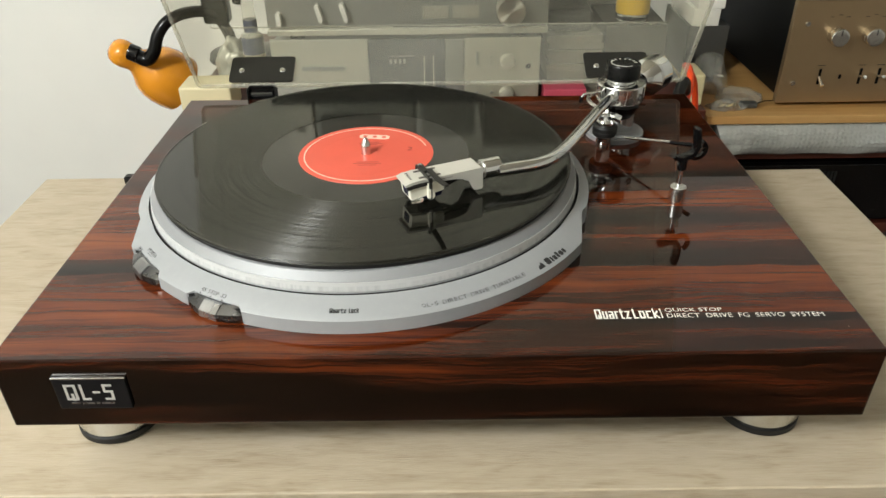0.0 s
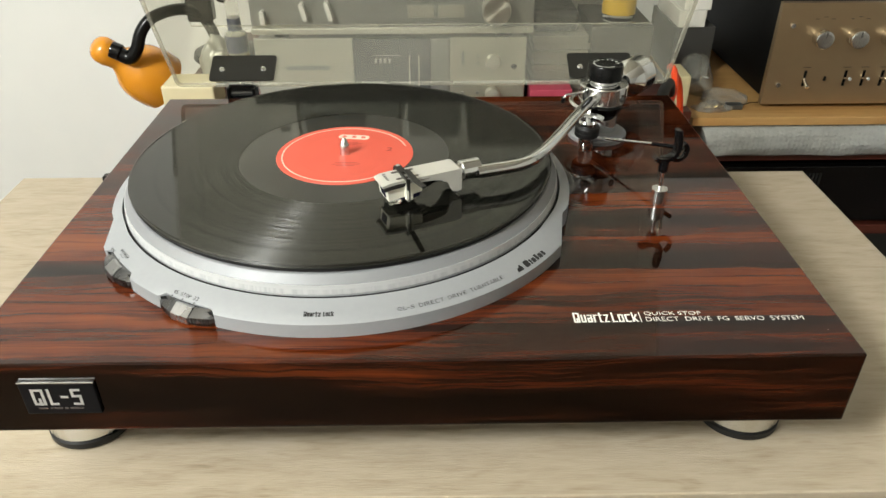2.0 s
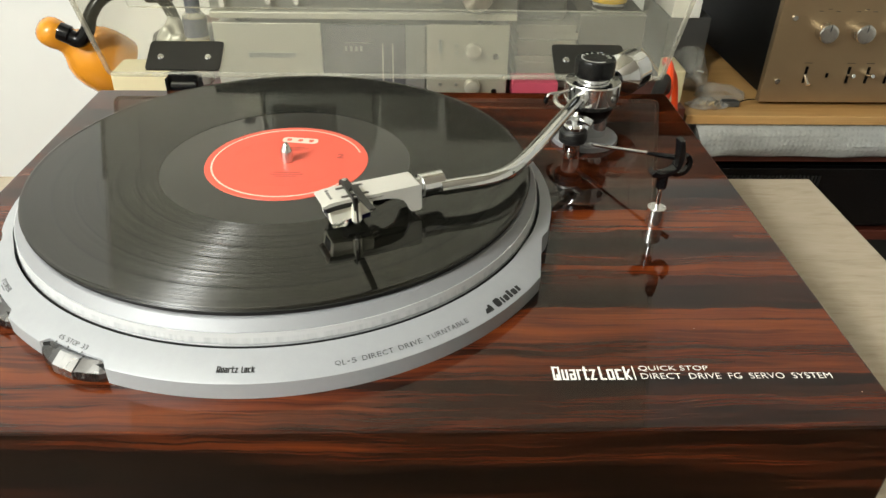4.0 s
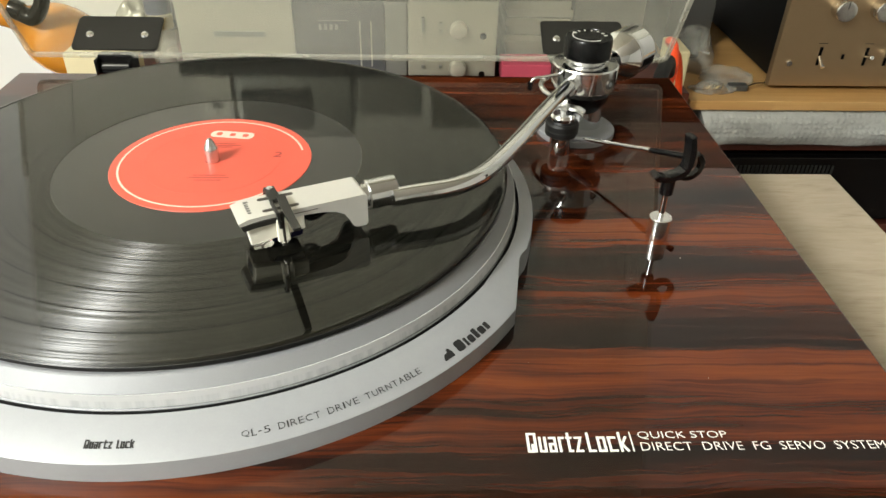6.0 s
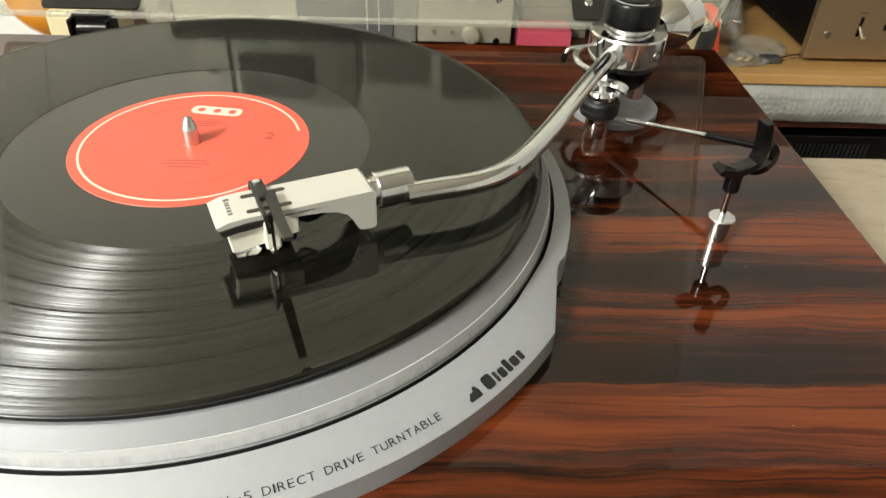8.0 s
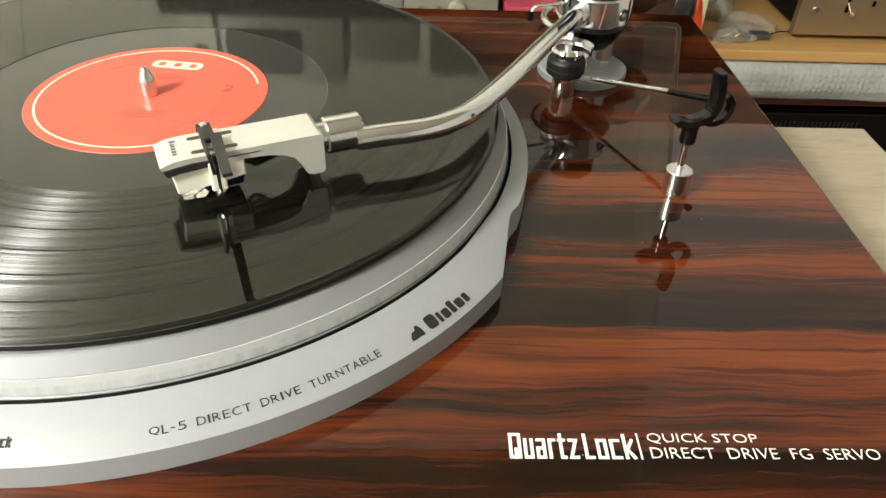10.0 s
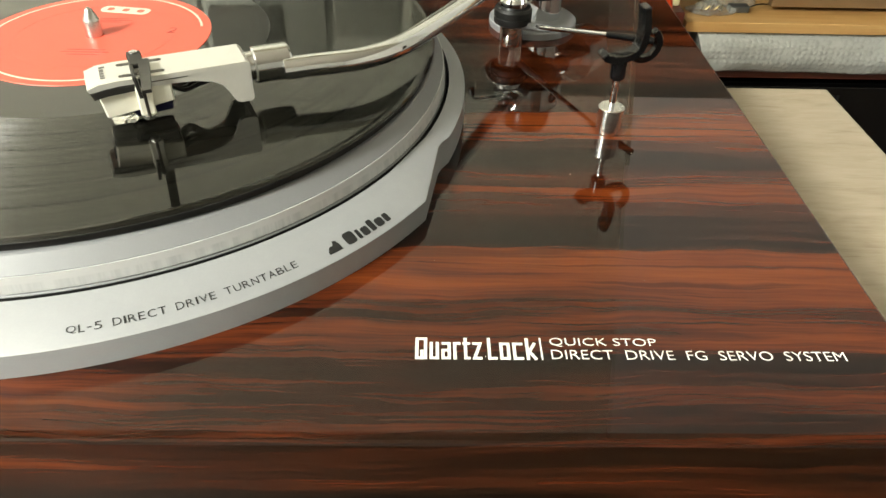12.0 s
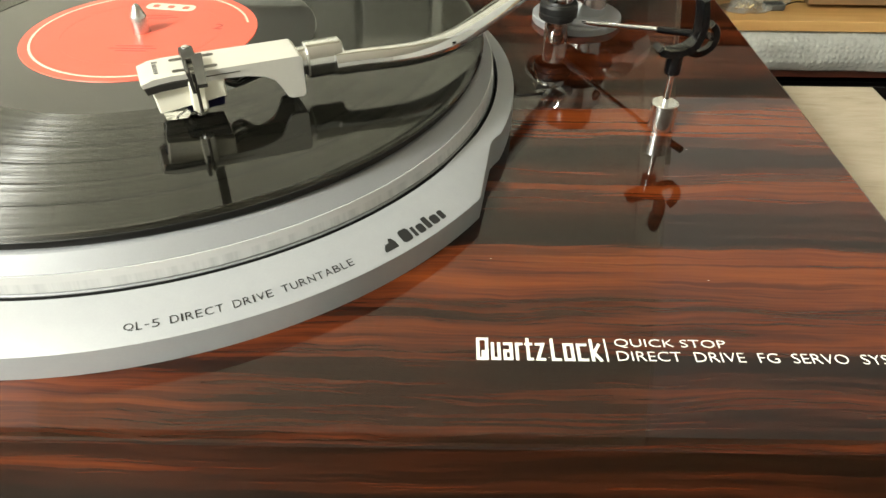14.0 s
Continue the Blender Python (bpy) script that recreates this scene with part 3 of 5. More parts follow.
# record
RZ = 0.8783
record = thing("record", (CX, CY, 0.8765), "black vinyl record with a coral red label on the platter", "record")
rec = [(0.0037, 0.8766), (0.1488, 0.8766), (0.1502, 0.8769), (0.1505, 0.8775), (0.1502, RZ + 0.0001), (0.1492, RZ + 0.0003), (0.1478, RZ), (0.1474, RZ)]
part("disc", lathe(rec + [(0.0760, RZ)], 160, (0, 0, 0)), VINYL, record, at=(CX, CY, 0), smooth=20)
part("run_out", lathe([(0.0760, RZ), (0.0758, RZ - 0.0002), (0.0502, RZ - 0.0002), (0.0037, RZ - 0.0002), (0.0037, 0.8766)], 128, (0, 0, 0)), VINYL_SMOOTH, record, "smooth run-out area", at=(CX, CY, 0), smooth=20)
for r, w in ((0.0885, 0.00042), (0.0985, 0.00036), (0.1095, 0.00042), (0.1215, 0.00036), (0.1335, 0.00040)):
    part("track_gap", lathe([(r - w, RZ - 0.0001), (r - w, RZ + 0.00001), (r + w, RZ + 0.00001), (r + w, RZ - 0.0001)], 128, (0, 0, 0)), VINYL_GAP, record, at=(CX, CY, 0), smooth=20)
red_label = part("label", lathe([(0.0038, RZ - 0.0002), (0.0038, RZ + 0.0001), (0.0498, RZ + 0.0001), (0.0500, RZ - 0.0002)], 96, (0, 0, 0)), LABEL_RED, record, "coral red paper label", at=(CX, CY, 0), smooth=20)

# label print: a ring line and plain bars
def flat_ring(r0, r1, z, a0=0.0, a1=360.0, seg=64, thick=0.00006):
    bm = bmesh.new()
    n = max(2, int(seg * abs(a1 - a0) / 360))
    full = abs(a1 - a0) >= 360
    rows = []
    for k in range(n if full else n + 1):
        a = radians(a0 + (a1 - a0) * k / n)
        c, s = math.cos(a), math.sin(a)
        rows.append([bm.verts.new((r * c, r * s, h)) for r, h in ((r0, z), (r0, z + thick), (r1, z + thick), (r1, z))])
    m = len(rows)
    for k in range(m if full else m - 1):
        a, b = rows[k], rows[(k + 1) % m]
        for i in range(3):
            bm.faces.new((a[i], a[i + 1], b[i + 1], b[i]))
    return bm


part("print_ring", flat_ring(0.0452, 0.0462, RZ + 0.0001, 15, 320), LABEL_PRINT, red_label, at=(CX, CY, 0))
part("press_ring", flat_ring(0.0338, 0.0342, RZ + 0.0001), LABEL_RED, red_label, at=(CX, CY, 0))
bm = prism(rounded(-0.0118, 0.0118, -0.0038, 0.0038, 0.0030), 0, 0.00008, place=pose(CX + 0.004, CY + 0.0295, RZ + 0.0001, 0, 0, -8))
part("logo_patch", bm, LABEL_PRINT, red_label, "pale rounded logo patch")
bm = None
for k, x in enumerate((-0.0072, 0.0002, 0.0074)):
    bm = prism(rounded(x - 0.0016, x + 0.0016, -0.0018, 0.0018, 0.0012), 0, 0.00006, bm=bm, place=pose(CX + 0.004, CY + 0.0295, RZ + 0.0002, 0, 0, -8))
part("logo_bars", bm, LABEL_RED, red_label)
for y, w in ((0.0185, 0.012), (0.0165, 0.018), (0.0146, 0.010), (-0.016, 0.016), (-0.0185, 0.020), (-0.021, 0.013)):
    part("print_bar", box(CX - w / 2 + 0.002, CX + w / 2 + 0.002, CY + y, CY + y + 0.0006, RZ + 0.0001, RZ + 0.00017), LABEL_DARK, red_label)
part("side_number", moved(letters("2", 0.0040, 0.0058, 0.0), pose(CX + 0.0300, CY + 0.0040, RZ + 0.0001, 0, 0, -6)), LABEL_DARK, red_label)

# ---- controls on the surround ----
def control(name, ang, label):
    """A faceted wheel that stands out of a cut-out in the surround."""
    cx, cy = polar(R_OUT - 0.0148, ang)
    turn = pose(cx, cy, TOP + 0.0004, 0, 0, ang + 90)
    plan = [(-0.0222, -0.0122), (-0.0185, -0.0158), (-0.0120, -0.0187), (-0.0060, -0.0199), (0.0060, -0.0199), (0.0120, -0.0187), (0.0185, -0.0158), (0.0222, -0.0122), (0.0205, -0.0030), (-0.0205, -0.0030)]
    # ring of facets: narrow foot, wide waist, small sloping top
    bm = bmesh.new()
    rings = []
    for inset, z in ((0.94, 0.0), (1.0, 0.0026), (0.97, 0.0052), (0.62, 0.0088)):
        rings.append([bm.verts.new((px * (1 - (1 - inset) * 0.55), -0.003 + (py + 0.003) * inset, z)) for px, py in plan])
    for lo, hi in zip(rings, rings[1:]):
        for k in range(len(plan)):
            bm.faces.new((lo[k], lo[(k + 1) % len(plan)], hi[(k + 1) % len(plan)], hi[k]))
    bm.faces.new(rings[-1])
    bm.faces.new(rings[0][::-1])
    wheel = part(name, moved(bm, turn), KNOB_DARK, turntable, label)
    bm = None
    for k in range(3):  # three bright facets from the waist to the top
        x = -0.0042 + 0.0042 * k
        quad = [Vector(p) for p in ((x - 0.0021, -0.0203, 0.0010), (x + 0.0021, -0.0203, 0.0010), (x + 0.0021, -0.0200, 0.0054), (x - 0.0021, -0.0200, 0.0054), (x + 0.0020, -0.0141, 0.0092), (x - 0.0020, -0.0141, 0.0092))]
        bm2 = bmesh.new()
        front = [bm2.verts.new(q) for q in quad]
        rear = [bm2.verts.new(q + Vector((0, 0.0024, -0.0006))) for q in quad]
        for ids in ((0, 1, 2, 3), (3, 2, 4, 5)):
            bm2.faces.new([front[i] for i in ids])
            bm2.faces.new([rear[i] for i in ids[::-1]])
        loop = (0, 1, 2, 4, 5, 3)
        for i in range(6):
            p, q = loop[i], loop[(i + 1) % 6]
            bm2.faces.new((front[p], rear[p], rear[q], front[q]))
        bm = merge(bm, bm2)
    moved(bm, turn)
    part("grip", bm, GRIP, wheel, "bright ridged grip")
    bm = None
    for sgn in (1,):
        for k in range(9):
            a, (ax, ay), (bx, by) = (k + 0.5) / 9, (0.0185, -0.0158), (0.0078, -0.0196)
            x, y = sgn * (ax + (bx - ax) * a), ay + (by - ay) * a
            bm = box(x - 0.0003, x + 0.0003, y - 0.0003, y + 0.0006, 0.0012, 0.0056, bm=bm)
    part("knurling", moved(bm, turn), STEEL_DARK, wheel, "dark fine ribs")
    part("recess_shade", prism([(-0.0226, 0.003), (-0.0226, -0.0128), (0.0226, -0.0128), (0.0226, 0.003)], -0.0003, 0.0078, place=turn), GAP_SHADE, wheel)
    return wheel


KNOB_DARK = mat("dark_knob_metal", (0.17, 0.17, 0.175), 0.28, metal=1.0, rough_var=0.06, grain_scale=160)
STEEL_CHROME = mat("grey_metal_knob", (0.36, 0.36, 0.365), 0.30, metal=1.0, rough_var=0.08, grain_scale=160)
GRIP = mat("knob_grip", (0.46, 0.46, 0.47), 0.32, metal=1.0, rough_var=0.08, grain_scale=160)
control("speed_knob", SPEED_A, "faceted grey metal speed selector")
control("power_knob", POWER_A, "faceted grey metal power switch")


def on_surround(r, ang, tilt=True):
    """The pose of a mark on the surround, upright for one who stands in front."""
    x, y = polar(r, ang)
    z = cone(r)
    slope = math.degrees(math.atan2(Z_INNER - Z_ESC, R_OUT - 0.0006 - R_IN))
    return pose(x, y, z + 0.0001, 0, 0, ang + 90) @ pose(0, 0, 0, slope, 0, 0)


def arc_words(name, body, r, a0, a1, height, material, bold=0.0, squeeze=1.0, glyph=None):
    """Words along an arc, letter by letter, joined into one line of print."""
    widths = []
    for ch in body:
        widths.append(0.62 if ch == " " else {"I": 0.22, "-": 0.5, "M": 1.05, "O": 1.05, "Q": 1.1, "C": 1.0, "D": 0.98, "E": 0.78, "L": 0.7, "1": 0.4}.get(ch, 0.9))
    total = sum(widths) + 0.28 * (len(body) - 1)
    u, joined = 0.0, None
    span = radians(abs(a1 - a0)) * r
    for ch, w in zip(body, widths):
        if ch != " " and glyph:
            m = moved(glyph(ch, w / total * span * 1.1, height, height * 0.17), on_surround(r, a0 + (a1 - a0) * (u + w / 2) / total) @ pose(-w / total * span / 2, 0, 0))
            joined = merge(joined, m)
        elif ch != " ":
            m = letters(ch, w / total * span * squeeze, height * (0.12 if ch == "-" else 0.72 if ch in "uarzoc" else 0.9 if ch == "t" else 1.0), bold)
            if ch == "-":
                moved(m, pose(0, height * 0.42, 0))
            mid = u + w / 2
            moved(m, on_surround(r, a0 + (a1 - a0) * mid / total) @ pose(-w / total * span / 2, 0, 0))
            joined = merge(joined, m)
        u += w + 0.28
    return part(name, joined, material, surround)


arc_words("model_lettering", "QL-5 DIRECT DRIVE TURNTABLE", 0.1700, -75.0, -51.2, 0.0025, INK, -0.012)
arc_words("quartz_lettering", "Quartz Lock", 0.1688, -92.9, -87.2, 0.0031, INK, 0.0, glyph=square_letter)
arc_words("speed_lettering", "45 STOP 33", 0.1688, -121.4, -115.0, 0.0024, INK, -0.012)
arc_words("power_lettering", "POWER", 0.1672, -143.4, -139.2, 0.0024, INK, -0.012)
arc_words("off_lettering", "OFF", 0.1706, -146.4, -144.6, 0.0016, INK, -0.012)
for a in (-121.0, -118.3, -115.4, -144.9, -141.0):
    part("mark", moved(lathe([(0, 0), (0.0005, 0), (0.0005, 0.0001), (0, 0.0001)], 10), on_surround(0.1704, a)), INK, surround)
part("power_line", moved(box(-0.003, 0.003, 0, 0.0003, 0, 0.0001), on_surround(0.1682, -141.4)), INK, surround)
# maker's mark as plain shapes
for x, w, h in ((0.0, 0.0042, 0.0050), (0.0052, 0.0014, 0.0040), (0.0074, 0.0030, 0.0036), (0.0112, 0.0022, 0.0048), (0.0142, 0.0034, 0.0036), (0.0184, 0.0022, 0.0036)):
    part("maker_bar", moved(prism(rounded(0, w, 0, h, min(w, h) * 0.3), 0, 0.0001), on_surround(0.1714, -44.7 + x / 0.1714 * 57.3)), INK, surround)
bm = moved(prism([(0, 0), (0.0052, 0), (0.0052, 0.0022), (0.0044, 0.0040), (0.0034, 0.0042), (0.0028, 0.0028), (0.0012, 0.0026), (0, 0.0010)], 0, 0.0001), on_surround(0.1712, -47.3))
part("maker_emblem", bm, INK, surround, "small black emblem shape")

# print on the plinth
part("quartz_lock_print", merge(moved(square_word("Quartz", 0.0205, 0.0090, 0.00098, 0.26), pose(0.0895, 0.0308, TOP)), moved(square_word("Lock", 0.0150, 0.0090, 0.00098, 0.26), pose(0.1117, 0.0308, TOP))), WHITE_INK, plinth, "white lettering")
part("print_divider", box(0.1280, 0.1285, 0.0308, 0.0400, TOP, TOP + 0.00012), WHITE_INK, plinth)
part("quick_stop_print", moved(letters("QUICK STOP", 0.0335, 0.0037, -0.014), pose(0.1312, 0.0364, TOP)), WHITE_INK, plinth)
part("servo_print", moved(letters("DIRECT  DRIVE  FG  SERVO  SYSTEM", 0.0912, 0.0038, -0.014), pose(0.1312, 0.0312, TOP)), WHITE_INK, plinth)

# badge on the front
BADGE_BLACK = mat("satin_black_badge", (0.005, 0.005, 0.006), 0.4, grain=0.1, grain_scale=300, spec=0.3)
badge = part("badge", box(-0.2172, -0.1760, -0.0018, 0.0005, 0.8120, 0.8347, 0.0006), BADGE_BLACK, turntable, "black model badge with silver lettering")
part("badge_edge", box(-0.2174, -0.1758, -0.0021, -0.0002, 0.8341, 0.8351, 0.0003), SATIN_CHROME, badge, "thin bright top edge")
part("badge_lettering", moved(square_word("QL-5", 0.0270, 0.0116, 0.00155, 0.36), Matrix.Translation((-0.2115, -0.0018, 0.8186)) @ pose(0, 0, 0, 90, 0, 0)), SILVER_INK, badge)
bm = None
for k, w in enumerate((0.0052, 0.0068, 0.0020, 0.0072)):
    x = (-0.2100, -0.2036, -0.1958, -0.1928)[k]
    bm = box(x, x + w, -0.0019, -0.0017, 0.8156, 0.8169, bm=bm)
part("badge_small_print", bm, STEEL_CHROME, badge)

# ---- tonearm ----
AX, AY = 0.1545, 0.2970
arm_base = part("arm_base", lathe([(0, TOP), (0.0250, TOP), (0.0252, TOP + 0.0006), (0.0252, TOP + 0.0036), (0.0246, TOP + 0.0042), (0.0130, TOP + 0.0044), (0, TOP + 0.0044)], 64, (AX - 0.0015, AY, 0)), ALU_BEVEL, turntable, "silver round tonearm base", smooth=30)
part("pillar", lathe([(0.0, TOP + 0.004), (0.0098, TOP + 0.004), (0.0098, 0.8720), (0, 0.8720)], 40, (AX + 0.005, AY + 0.002, 0)), CHROME, arm_base, "chrome pillar", smooth=30)
part("carrier", lathe([(0, 0.8640), (0.0120, 0.8640), (0.0165, 0.8705), (0.0178, 0.8755), (0.0165, 0.8798), (0, 0.8798)], 40, (AX, AY, 0)), BLACK, arm_base, "black carrier", smooth=30)
housing = part("bearing_housing", lathe([(0, 0.8790), (0.0197, 0.8790), (0.0204, 0.8797), (0.0206, 0.8930), (0.0200, 0.8940), (0.0140, 0.8942), (0.0138, 0.8934), (0, 0.8934)], 64, (AX, AY, 0)), CHROME, turntable, "polished chrome bearing housing", smooth=30)
hx = (AX + 0.0128, AY - 0.0158, 0.8855)
part("bearing_hole", lathe([(0, 0.0004), (0.0026, 0.0004), (0.0032, 0.0008), (0.0036, -0.0010), (0, -0.0010)], 24, hx, (0.63, -0.78, 0)), STEEL_DARK, housing, "dark bearing screw", smooth=30)
part("bearing_screw", lathe([(0, 0.0009), (0.0014, 0.0008), (0.0016, 0.0003), (0, 0.0003)], 16, hx, (0.63, -0.78, 0)), ALU_BEVEL, housing)
part("dial_collar", lathe([(0, 0.8908), (0.0118, 0.8908), (0.0118, 0.8988), (0.0108, 0.9002), (0, 0.9002)], 48, (AX, AY, 0)), SATIN_CHROME, housing, "silver collar", smooth=30)
prof = [(0, 0.8976), (0.0140, 0.8976), (0.0147, 0.8986), (0.0147, 0.9090), (0.0140, 0.9104), (0.0126, 0.9108), (0.0124, 0.9104), (0, 0.9104)]
dial = part("dial", lathe(prof, 64, (AX, AY, 0)), BLACK, turntable, "black adjustment dial with white marks", smooth=30)
part("dial_ring", moved(flat_ring(0.0100, 0.0105, 0, 150, 300, 80, 0.0001), pose(AX, AY, 0.91045)), WHITE_INK, dial)
for a in range(0, 150, 24):
    part("dial_mark", moved(box(0.0088, 0.0112, -0.00035, 0.00035, 0, 0.0001), pose(AX, AY, 0.91045, 0, 0, a)), WHITE_INK, dial)
part("dial_window", moved(lathe([(0, 0), (0.0084, 0), (0.0080, 0.0004), (0, 0.0004)], 40), pose(AX, AY, 0.91042)), BLACK_GLOSS, dial)

# arm tube with its bend, from the collar to the housing
tube_points = [(0.0385, 0.1362, 0.8905), (0.0480, 0.1392, 0.8908), (0.0580, 0.1423, 0.8908), (0.0665, 0.1462, 0.8906), (0.0745, 0.1524, 0.8904), (0.0815, 0.1610, 0.8900), (0.0885, 0.1722, 0.8898),
               (0.1015, 0.1972, 0.8890), (0.1195, 0.2342, 0.8878), (0.1345, 0.2640, 0.8868), (0.1430, 0.2805, 0.8863)]
arm = part("arm_tube", pipe(tube_points, 0.0043, 24, 6), CHROME, turntable, "polished chrome S-bend arm tube", smooth=60)
d_arm = (Vector(tube_points[-1]) - Vector(tube_points[-3])).normalized()
p_in = Vector((AX - 0.0015, AY, 0.8852)) - d_arm * 0.0275
part("arm_ferrule", rod(p_in, p_in + d_arm * 0.012, 0.0048, 24, 0.0056, cap=0.0006), SATIN_CHROME, arm, smooth=30)
# counterweight behind the pivot
back = Vector((0.63, 0.775, -0.02)).normalized()
c0 = Vector((AX, AY, 0.8845)) + back * 0.019
part("rear_stub", rod(c0, c0 + back * 0.032, 0.0052, 24, cap=0.0005), BLACK_GLOSS, housing, smooth=30)
c1 = c0 + back * 0.0185
cw = part("counterweight", lathe([(0, 0), (0.0070, 0), (0.0078, 0.0006), (0.0158, 0.0105), (0.0163, 0.0114), (0.0163, 0.0330), (0.0155, 0.0340), (0, 0.0340)], 64, c1, back), CHROME, turntable, "polished chrome counterweight", smooth=20)
part("weight_ring", lathe([(0.0164, 0.0115), (0.01665, 0.0118), (0.01665, 0.0150), (0.0164, 0.0153)], 64, c1, back), SATIN_CHROME, cw, smooth=20)

# anti-skating crescent and its small arm
arc = [(AX + 0.0262 * math.cos(radians(a)), AY + 0.0262 * math.sin(radians(a)), 0.8768) for a in range(140, 246, 10)]
part("antiskate_crescent", pipe(arc, 0.0019, 12, 3), SATIN_CHROME, arm_base, "curved satin metal weight guide", smooth=60)
small = part("antiskate_arm", pipe([(AX - 0.0190, AY - 0.009, 0.8890), (AX - 0.0270, AY - 0.012, 0.8885), (AX - 0.0335, AY - 0.0135, 0.8882), (AX - 0.0355, AY - 0.014, 0.8855)], 0.0010, 10, 4), CHROME, housing, smooth=60)
part("antiskate_tip", rod((AX - 0.0357, AY - 0.014, 0.8860), (AX - 0.0360, AY - 0.014, 0.8812), 0.0018, 14, cap=0.0003), BLACK, small)

# arm lift
LX, LY = 0.1380, 0.2680
lift = part("lift_post", lathe([(0, TOP), (0.0062, TOP), (0.0064, TOP + 0.0004), (0.0064, 0.8586), (0, 0.8586)], 32, (LX, LY, 0)), CHROME, turntable, "chrome arm lift post", smooth=30)
part("lift_collar", lathe([(0, 0.8580), (0.0086, 0.8580), (0.0100, 0.8590), (0.0102, 0.8600), (0.0102, 0.8620), (0.0098, 0.8623), (0.0102, 0.8626), (0.0102, 0.8660), (0.0094, 0.8672), (0, 0.8672)], 32, (LX, LY, 0)), RUBBER, lift, "black ring", smooth=30)
part("lift_cap", lathe([(0, 0.8668), (0.0074, 0.8668), (0.0077, 0.8675), (0.0077, 0.8706), (0.0066, 0.8722), (0, 0.8722)], 32, (LX, LY, 0)), CHROME, lift, smooth=30)
rest_out = [(-0.010 + 0.020 * k / 12, -0.004 + 0.0055 * (1 - ((k - 6) / 6) ** 2)) for k in range(13)] + [(0.010 - 0.020 * k / 12, 0.001 + 0.0055 * (1 - ((k - 6) / 6) ** 2)) for k in range(13)]
part("lift_cradle", prism(rest_out, 0.8738, 0.8762, 0.0004, 1, place=Matrix.Translation((LX + 0.003, LY - 0.001, 0)) @ pose(0, 0, 0, 0, 0, -28)), SATIN_CHROME, lift, "curved lift cradle", smooth=30)
part("lift_stem", rod((LX, LY, 0.8715), (LX, LY, 0.8745), 0.0022, 14), CHROME, lift)
l0, l1, l2 = (LX + 0.006, LY - 0.003, 0.8578), (0.1795, 0.2225, 0.8708), (0.1975, 0.2025, 0.8762)
lever = part("lift_lever", rod(l0, l1, 0.0013, 16, cap=0.0003), CHROME, turntable, "thin chrome lift lever with black sleeve", smooth=30)
part("lever_sleeve", rod(l1, l2, 0.0016, 16, 0.0018, cap=0.0004), BLACK, lever, "black sleeve", smooth=30)
part("lever_root", rod((LX + 0.004, LY - 0.001, 0.8570), (LX + 0.019, LY - 0.017, 0.8618), 0.0021, 16, 0.0017, cap=0.0004), ALU_BEVEL, lever, smooth=30)

# arm rest
RX, RY = 0.1742, 0.1722
rest = part("rest_post", lathe([(0, TOP), (0.0056, TOP), (0.0058, TOP + 0.0003), (0.0058, 0.8581), (0.0054, 0.8585), (0, 0.8585)], 32, (RX, RY, 0)), SATIN_CHROME, turntable, "satin silver arm rest post", smooth=30)
part("rest_rod", rod((RX, RY, 0.8580), (RX, RY, 0.8775), 0.0015, 16), CHROME, rest, smooth=30)
hook = part("rest_hook", lathe([(0, 0.8718), (0.0030, 0.8718), (0.0034, 0.8724), (0.0034, 0.8800), (0, 0.8806)], 24, (RX, RY, 0)), BLACK_GLOSS, rest, "black plastic arm clip", smooth=30)
def ribbon(points, width, thick):
    """A bent strip in the x-z plane."""
    out = []
    pts = [Vector((p[0], p[1])) for p in points]
    left, right = [], []
    for i, p in enumerate(pts):
        d = (pts[min(i + 1, len(pts) - 1)] - pts[max(i - 1, 0)]).normalized()
        nrm = Vector((-d.y, d.x)) * thick / 2
        left.append((p + nrm)[:])
        right.append((p - nrm)[:])
    return prism(left + right[::-1], -width / 2, width / 2, 0.0004, 1, place=pose(0, 0, 0, 90, 0, 0))
strip = [(-0.0085, 0.0024), (-0.0072, 0.0004), (-0.0040, -0.0006), (0.0000, -0.0004), (0.0044, 0.0006), (0.0074, 0.0028), (0.0086, 0.0062), (0.0086, 0.0110), (0.0080, 0.0160), (0.0070, 0.0215)]
twist = Matrix.Translation((RX, RY, 0.8818)) @ pose(0, 0, 0, 0, 0, 12)
part("rest_cradle", moved(ribbon(strip, 0.0068, 0.0030), twist), BLACK_GLOSS, hook, smooth=30)
ringp = [(0.0092 + 0.0068 * math.cos(radians(a)), 0.0040 + 0.0068 * math.sin(radians(a))) for a in range(-150, 75, 15)]
part("rest_clip", moved(ribbon(ringp, 0.0034, 0.0026), Matrix.Translation((RX + 0.0012, RY + 0.002, 0.8818)) @ pose(0, 0, 0, 0, 0, 12)), BLACK_GLOSS, hook, "curved black locking clip", smooth=30)

# ---- headshell and cartridge ----
SH = pose(-0.0258, 0.1134, 0.8972, 0, 0, 23.8)  # x runs back along the shell
SW = 0.0083
col_dir = (SH.to_3x3() @ Vector((1, 0, 0)))
cc = SH @ Vector((0.0575, 0.0, -0.0057))
collar = part("locking_collar", lathe([(0, 0), (0.0062, 0), (0.0068, 0.0006), (0.0068, 0.0070), (0.0068, 0.0132), (0.0060, 0.0140), (0, 0.0140)], 40, cc, col_dir), CHROME, arm, "chrome locking collar", smooth=25)
part("shell_neck", lathe([(0, -0.0035), (0.0052, -0.0035), (0.0052, 0.001), (0, 0.001)], 32, cc, col_dir), SATIN_CHROME, arm, smooth=30)
bm = bmesh.new()
